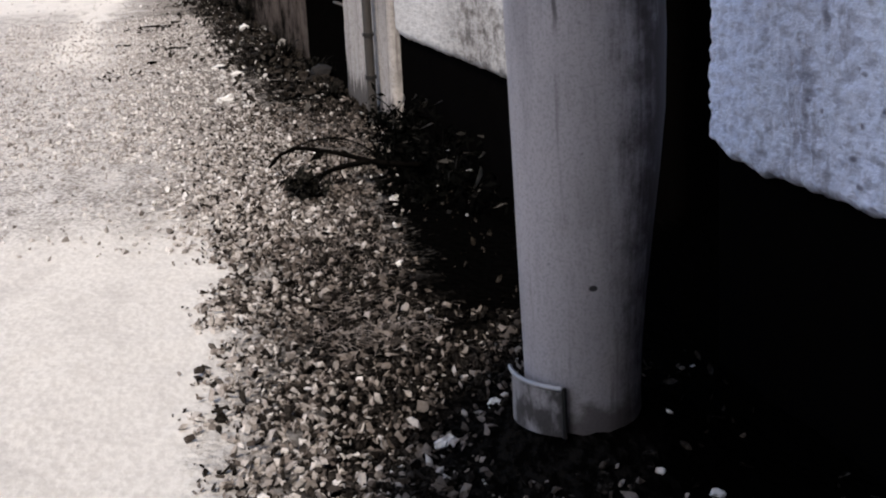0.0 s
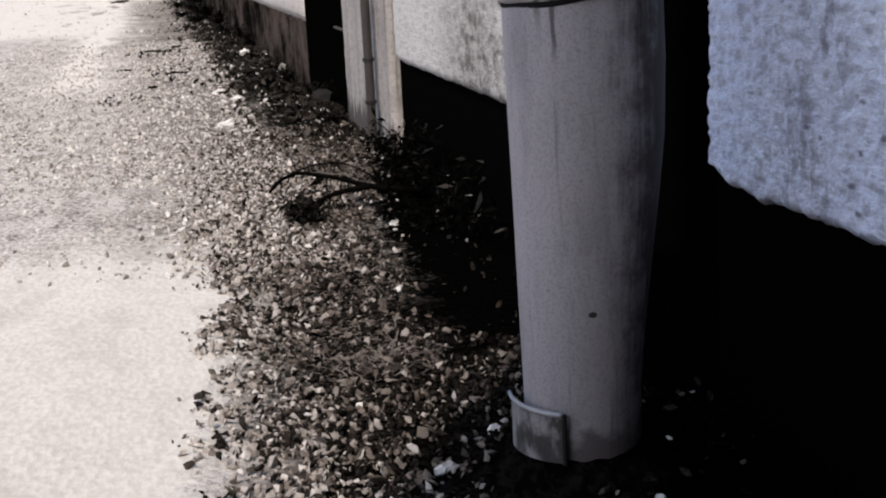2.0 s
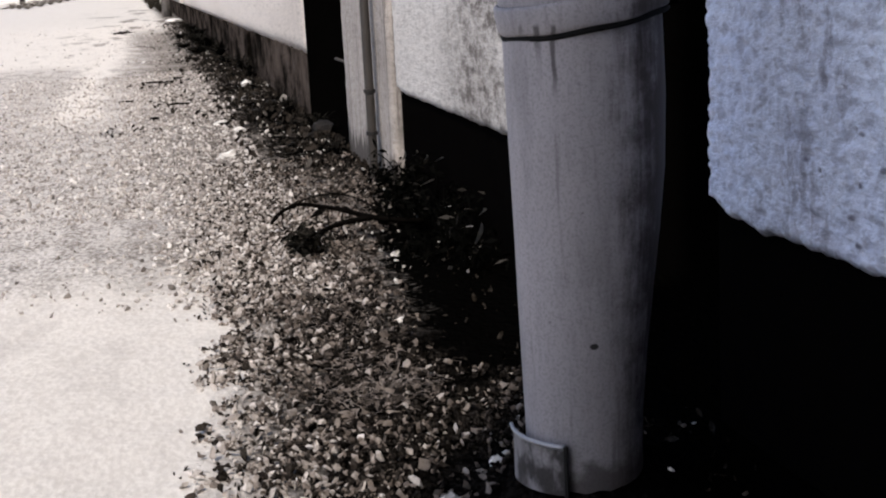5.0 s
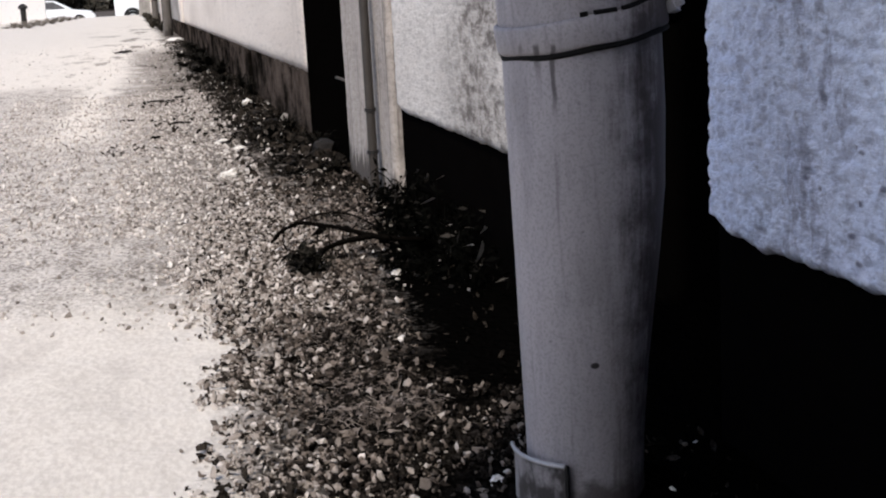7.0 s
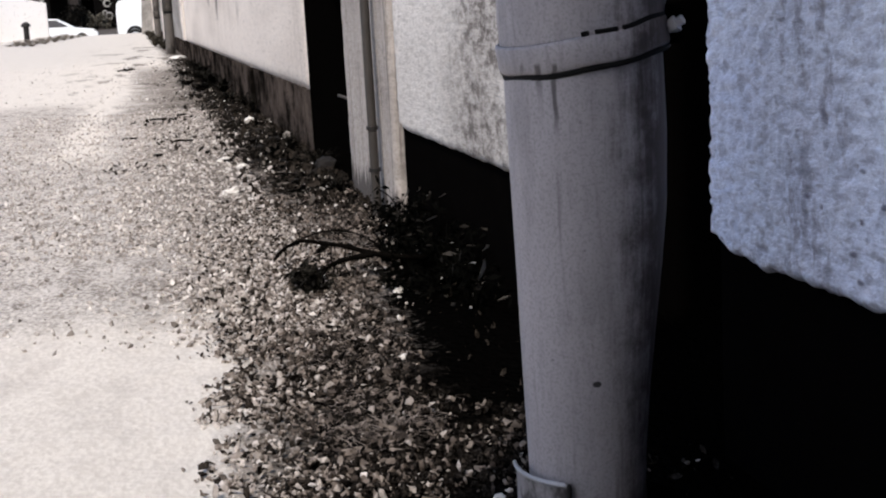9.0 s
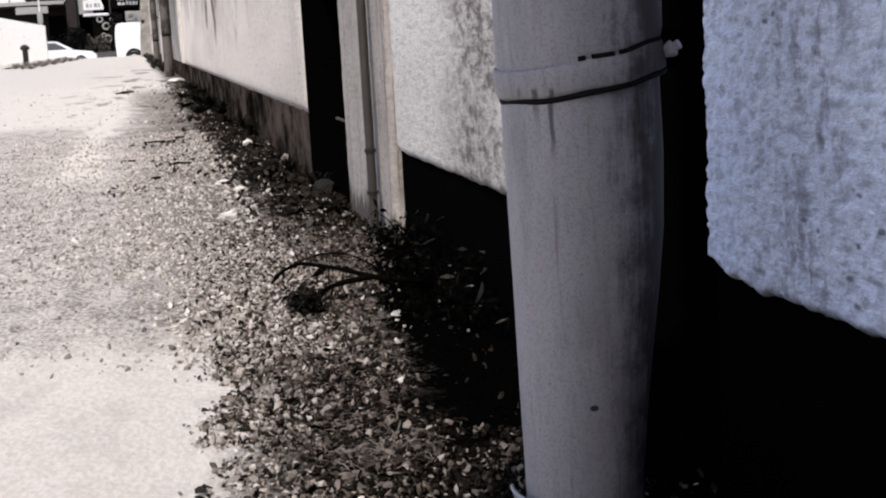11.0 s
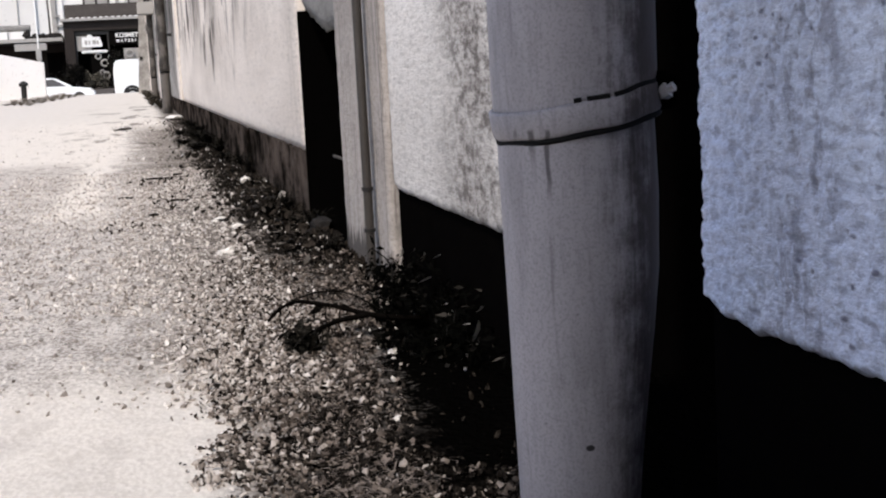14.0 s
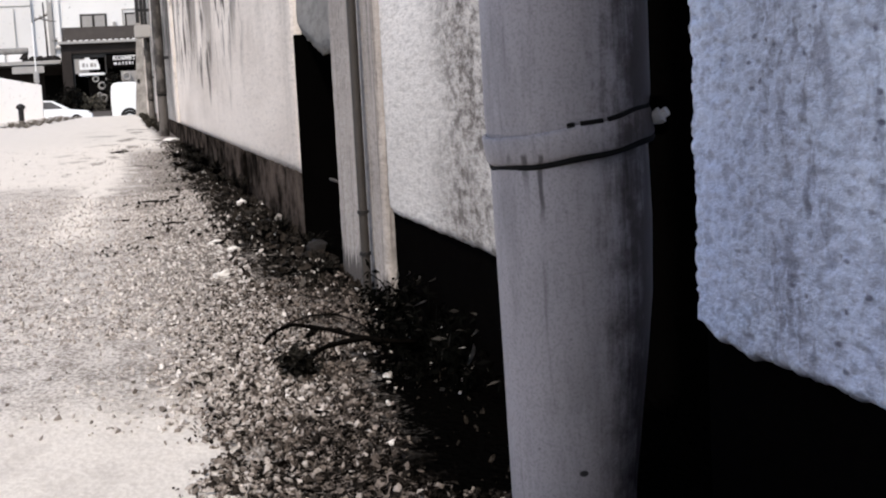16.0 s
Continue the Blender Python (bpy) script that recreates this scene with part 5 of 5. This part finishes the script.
def shop():
    base = 0.20
    s = holder("shop_building", (0, 90, 0), "two-storey white house over a dark shopfront", "house")
    wl = bmesh.new()
    box(wl, -4.75, -4.12, 0, 8, -0.4, 4.45)
    box(wl, -0.05, 6.0, 0, 8, -0.4, 4.45)
    box(wl, -4.12, -0.05, 0, 8, 3.85, 4.45)
    part("ground_floor", wl, M_DARKWALL, s, "dark shop walls")
    part("shop_interior", boxed(-4.12, -0.05, 2.2, 2.4, -0.4, 3.85), M_SHADE, s, "dark shop interior")
    part("shopfront_lintel", boxed(-4.12, -0.05, 0.25, 0.33, 3.55, 3.85), M_FRAME, s)
    for x in (-4.08, -2.06, -0.12):
        part("shopfront_post", boxed(x, x + 0.08, 0.2, 0.3, 0.0, 3.6), M_FRAME, s)
    part("shop_pane", boxed(-4.0, -3.1, 0.26, 0.29, 2.55, 3.5), M_CURTAIN, s, "grey shop pane")
    part("shop_pane", boxed(-1.1, -0.12, 0.26, 0.29, 1.5, 2.6), M_CURTAIN, s, "grey shop pane")
    part("upper_wall", boxed(-4.75, 6.0, 1.3, 8, 4.6, 7.9), M_FACADE, s, "white upper wall")
    part("roof", boxed(-5.0, 6.3, 0.9, 8.4, 7.9, 8.1), M_CONCRETE, s)
    part("balcony_slab", boxed(-4.9, 6.0, -0.35, 1.3, 4.45, 4.62, bevel=0.02), M_CONCRETE, s, "pale concrete balcony slab")
    part("balcony_parapet", boxed(-4.6, 6.0, -0.25, -0.05, 4.62, 5.5, bevel=0.02), M_BALCONY, s, "dark brown balcony parapet")
    for i in range(12):
        part("slab_drip", boxed(-4.3 + 0.37 * i, -4.1 + 0.37 * i, -0.27, -0.25, 4.625, 4.68), M_SIGN, s)
    window(s, -3.40, -1.80, 5.3, 6.35, 1.3, 2)
    window(s, -0.55, 0.5, 5.1, 6.35, 1.3, 1)
    part("window_trim", boxed(-0.75, -0.68, 1.24, 1.3, 5.0, 6.6), M_CONCRETE, s)
    part("window_trim", boxed(-0.75, 0.6, 1.24, 1.3, 6.6, 6.66), M_CONCRETE, s)
    part("wall_lamp", boxed(-1.38, -1.15, 1.15, 1.3, 5.55, 5.85, bevel=0.03), M_CONCRETE, s)
    part("corner_trim", boxed(-4.95, -4.72, 1.1, 1.32, 4.62, 7.8), M_FACADE, s)
    # white house-shaped sign, a plain mark and two lines of lettering
    bm = bmesh.new()
    out = [(-3.68, 2.78), (-2.42, 2.78), (-2.42, 3.0), (-2.55, 3.42), (-2.95, 3.40), (-3.05, 3.56), (-3.30, 3.56), (-3.36, 3.42), (-3.68, 3.40)]
    fr = [bm.verts.new((x, 0.10, z)) for x, z in out]
    bk = [bm.verts.new((x, 0.18, z)) for x, z in out]
    bm.faces.new(fr)
    bm.faces.new(bk[::-1])
    for i in range(len(out)):
        bm.faces.new((fr[i], bk[i], bk[(i + 1) % len(out)], fr[(i + 1) % len(out)]))
    bmesh.ops.recalc_face_normals(bm, faces=bm.faces)
    part("sign_board", bm, M_SIGN, s, "white cut-out sign board")
    for i, w in enumerate((0.16, 0.10, 0.2, 0.12)):
        part("sign_mark", boxed(-3.5 + 0.25 * i, -3.5 + 0.25 * i + w, 0.085, 0.098, 2.95, 3.2 - 0.03 * (i % 2)), M_CURTAIN, s)
    part("awning_bar", boxed(-3.75, -2.1, -0.1, 0.2, 2.38, 2.56, bevel=0.05), M_SIGN, s, "pale awning roll")
    board = part("name_board", boxed(-1.95, 0.2, 0.16, 0.24, 2.85, 3.75), M_SHADE, s, "dark fascia with white lettering")
    lettering("lettering", "KOSMET", 0.38, (-1.55, 0.14, 3.33), M_SIGN, board, "white capital letters")
    lettering("lettering", "MATERI", 0.24, (-1.50, 0.14, 3.02), M_SIGN, board, "white capital letters", 1.7)
    return s


shop()


def wreath(at, r):
    ob = thing("wreath", lathe([(r * 0.55, -0.04), (r, -0.05), (r, 0.05), (r * 0.55, 0.04)], 18, closed_profile=True), M_CURTAIN, "pale ring-shaped wreath hung before the shop", "wreath", "wreaths at the shop", smooth=True)
    ob.matrix_world = pose(*at, 90, 0, 0)


for at, r in (((-2.72, 90.05, 2.16), 0.22), ((-2.36, 90.05, 1.72), 0.26), ((-2.0, 90.05, 2.1), 0.13), ((-2.3, 90.05, 0.92), 0.27), ((-2.55, 90.05, 1.15), 0.16), ((-1.9, 90.05, 1.75), 0.18), ((-0.75, 90.05, 2.25), 0.3)):
    wreath(at, r)
thing("wreath_rack", boxed(-3.2, -1.4, 90.12, 90.18, dip(91), 2.45), M_SHADE, "dark rack with wreaths at the shop", "rack")


def bush(at, size, n, seed, material, label, leaf=0.10):
    rng = random.Random(seed)
    b = holder("bush", at, label, "bush", "bushes before the shop")
    for i in range(5):
        a = i * 1.3
        part("stem", tube([(0, 0, 0), (0.2 * size[0] * math.cos(a), 0.2 * size[1] * math.sin(a), size[2] * 0.4), (0.35 * size[0] * math.cos(a), 0.35 * size[1] * math.sin(a), size[2] * 0.75)], [0.03, 0.02, 0.01], 6), M_BARK, b)
    bm = bmesh.new()
    heads = [Vector((rng.gauss(0, 0.22) * size[0], rng.gauss(0, 0.2) * size[1], rng.uniform(0.15, 0.85) * size[2])) for _ in range(16)]
    for i in range(n):
        c = rng.choice(heads) + Vector((rng.gauss(0, 0.12) * size[0], rng.gauss(0, 0.12) * size[1], rng.gauss(0, 0.12) * size[2]))
        c.z = max(0.03, c.z)
        d = Vector((rng.gauss(0, 1), rng.gauss(0, 1), rng.gauss(0, 0.7))).normalized() * leaf
        s = d.cross(Vector((rng.gauss(0, 1), rng.gauss(0, 1), rng.gauss(0, 1)))).normalized() * leaf * 0.45
        bm.faces.new([bm.verts.new(q) for q in (c - d, c + s, c + d, c - s)])
    part("crown", bm, material, b, kind="stuff")


bush((-4.45, 88.6, dip(88.6)), (1.5, 0.9, 1.75), 1500, 1, M_WEED, "dense dark bush before the shop")
bush((-3.1, 88.9, dip(88.9)), (1.2, 0.8, 1.1), 900, 2, M_GRASS, "greyish bush before the shop")
bush((-1.6, 89.1, dip(89.1)), (1.1, 0.8, 2.3), 1200, 3, M_WEED, "dark climbing bush before the shop")


def low_building():
    s = holder("low_building", (0, 92, 0), "low flat-roofed building with a deep canopy", "building")
    part("wall", boxed(-16, -4.9, 1.5, 8, -0.4, 3.2), M_DARKWALL, s, "dark shaded wall")
    part("roof", boxed(-16, -4.85, -1.6, 8, 3.26, 3.5, bevel=0.03), M_CONCRETE, s, "pale concrete canopy slab")
    part("fascia_board", boxed(-7.9, -5.9, -1.5, -1.4, 2.72, 3.2, bevel=0.02), M_CONCRETE, s, "pale plain fascia board")
    part("doorway", boxed(-6.1, -5.0, 1.42, 1.5, 0.0, 2.6), M_SHADE, s, "dark doorway")
    for x in (-6.55, -10.5):
        part("post", boxed(x, x + 0.22, -1.3, -1.1, -0.4, 3.26), M_CONCRETE, s)
    part("step", boxed(-6.3, -4.9, 0.4, 1.5, -0.4, 0.32), M_CONCRETE, s)


low_building()
tank = thing("roof_tank", lathe([(0.0, 0.0), (0.2, 0.0), (0.21, 0.1), (0.21, 4.9), (0.2, 5.0), (0.0, 5.0)], 20), M_DULL, "grey cylindrical tank lying on white boxes", "tank", smooth=True)
tank.matrix_world = pose(-11.9, 92.0, 4.23, 0, 90, 0)
for x0, x1 in ((-10.9, -9.5), (-9.4, -8.35), (-8.15, -7.3)):
    ob = thing("roof_box", boxed(x0, x1, 91.6, 92.5, 3.5, 4.02, bevel=0.03), M_FACADE, "white box on a flat roof under a tank", "box", "boxes on the flat roof")
for k, (x, w, h) in enumerate(((-7.05, 0.55, 0.66), (-6.35, 0.9, 0.40), (-5.65, 0.8, 0.36), (-5.15, 0.6, 0.42))):
    ob = thing("roof_clutter", lump((w, 0.6, h), 77 + k), M_DARKSTONE, "dark heap of clutter on a flat roof", "clutter", "clutter on the flat roof")
    ob.matrix_world = pose(x, 90.9, 3.495)


def apartment():
    s = holder("apartment_building", (0, 120, 0), "pale rendered apartment block behind a low building", "building")
    part("wall", boxed(-26, -8.36, 0, 14, -0.5, 12.4), M_TOWER, s, "pale grey rendered wall")
    part("wall", boxed(-8.35, -4.5, 0.4, 14, -0.5, 12.5), M_FACADE, s, "white rendered wall")
    part("roof", boxed(-26.3, -4.3, -0.3, 14.3, 12.5, 12.7), M_CONCRETE, s)
    part("string_course", boxed(-26.1, -8.36, -0.05, 0, 9.1, 9.2), M_CONCRETE, s)
    for x, y, r in ((-9.75, -0.12, 0.04), (-6.98, 0.28, 0.06), (-6.62, 0.28, 0.035), (-6.15, 0.28, 0.05)):
        part("drain_pipe", tube([(x, y, 0), (x, y, 8.9 if x < -8.4 else 12.3)], r, 8), M_POLE, s)
    part("duct", boxed(-6.95, -6.65, 0.2, 0.4, 3.0, 9.4, bevel=0.03), M_CONCRETE, s, "grey service duct")
    for x0, x1, z in ((-6.9, -5.9, 6.2), (-6.7, -5.8, 5.4)):
        part("ledge", boxed(x0, x1, 0.1, 0.4, z, z + 0.16, bevel=0.02), M_CONCRETE, s)


apartment()
mast = holder("utility_pole", (-5.75, 93.2, 3.5), "dark timber pole with a tilted crossarm on a roof", "pole")
part("pole", tube([(0.0, 0, 0), (-0.02, 0, 2.0), (-0.06, 0, 3.9)], [0.07, 0.06, 0.05], 10), M_TIMBER, mast, smooth=True)
arm = part("crossarm", boxed(-0.72, 0.22, -0.05, 0.05, -0.05, 0.05, bevel=0.01), M_TIMBER, mast, "tilted timber crossarm")
arm.matrix_local = pose(-0.03, -0.07, 3.0, 0, -22, 0)
arm = part("crossarm", boxed(-0.35, 0.25, -0.05, 0.05, -0.04, 0.04, bevel=0.01), M_TIMBER, mast, "short timber crossarm")
arm.matrix_local = pose(-0.03, -0.07, 2.78, 0, 12, 0)
for x, z in ((-0.6, 2.83), (-0.3, 2.95), (0.12, 3.1)):
    part("insulator", lathe([(0.0, 0.0), (0.05, 0.0), (0.06, 0.06), (0.03, 0.14), (0.0, 0.14)], 10), M_CONCRETE, mast).matrix_local = pose(x, -0.07, z)
cable = thing("overhead_cable", tube(smoothed([(-6.2, 93.15, 6.35), (-4.9, 92.0, 6.1), (-4.0, 91.28, 6.9)], 6), 0.03, 6), M_TIMBER, "dark overhead cable from a pole to a house", "cable", smooth=True)
lamp = holder("lamp_pole", (-6.08, 85.0, dip(85.0)), "thin pale steel pole with a grey meter box", "pole")
part("pole", tube([(0, 0, 0), (0.01, 0, 3), (0.02, 0, 5.85)], [0.05, 0.045, 0.035], 10), M_FACADE, lamp, smooth=True)
part("meter_box", boxed(-0.14, 0.18, -0.26, -0.06, 2.25, 2.95, bevel=0.03), M_CONCRETE, lamp, "grey box on the pole")
part("box_door", boxed(-0.10, 0.14, -0.275, -0.262, 2.32, 2.88, bevel=0.004), M_POLE, lamp, "dark grey box door")
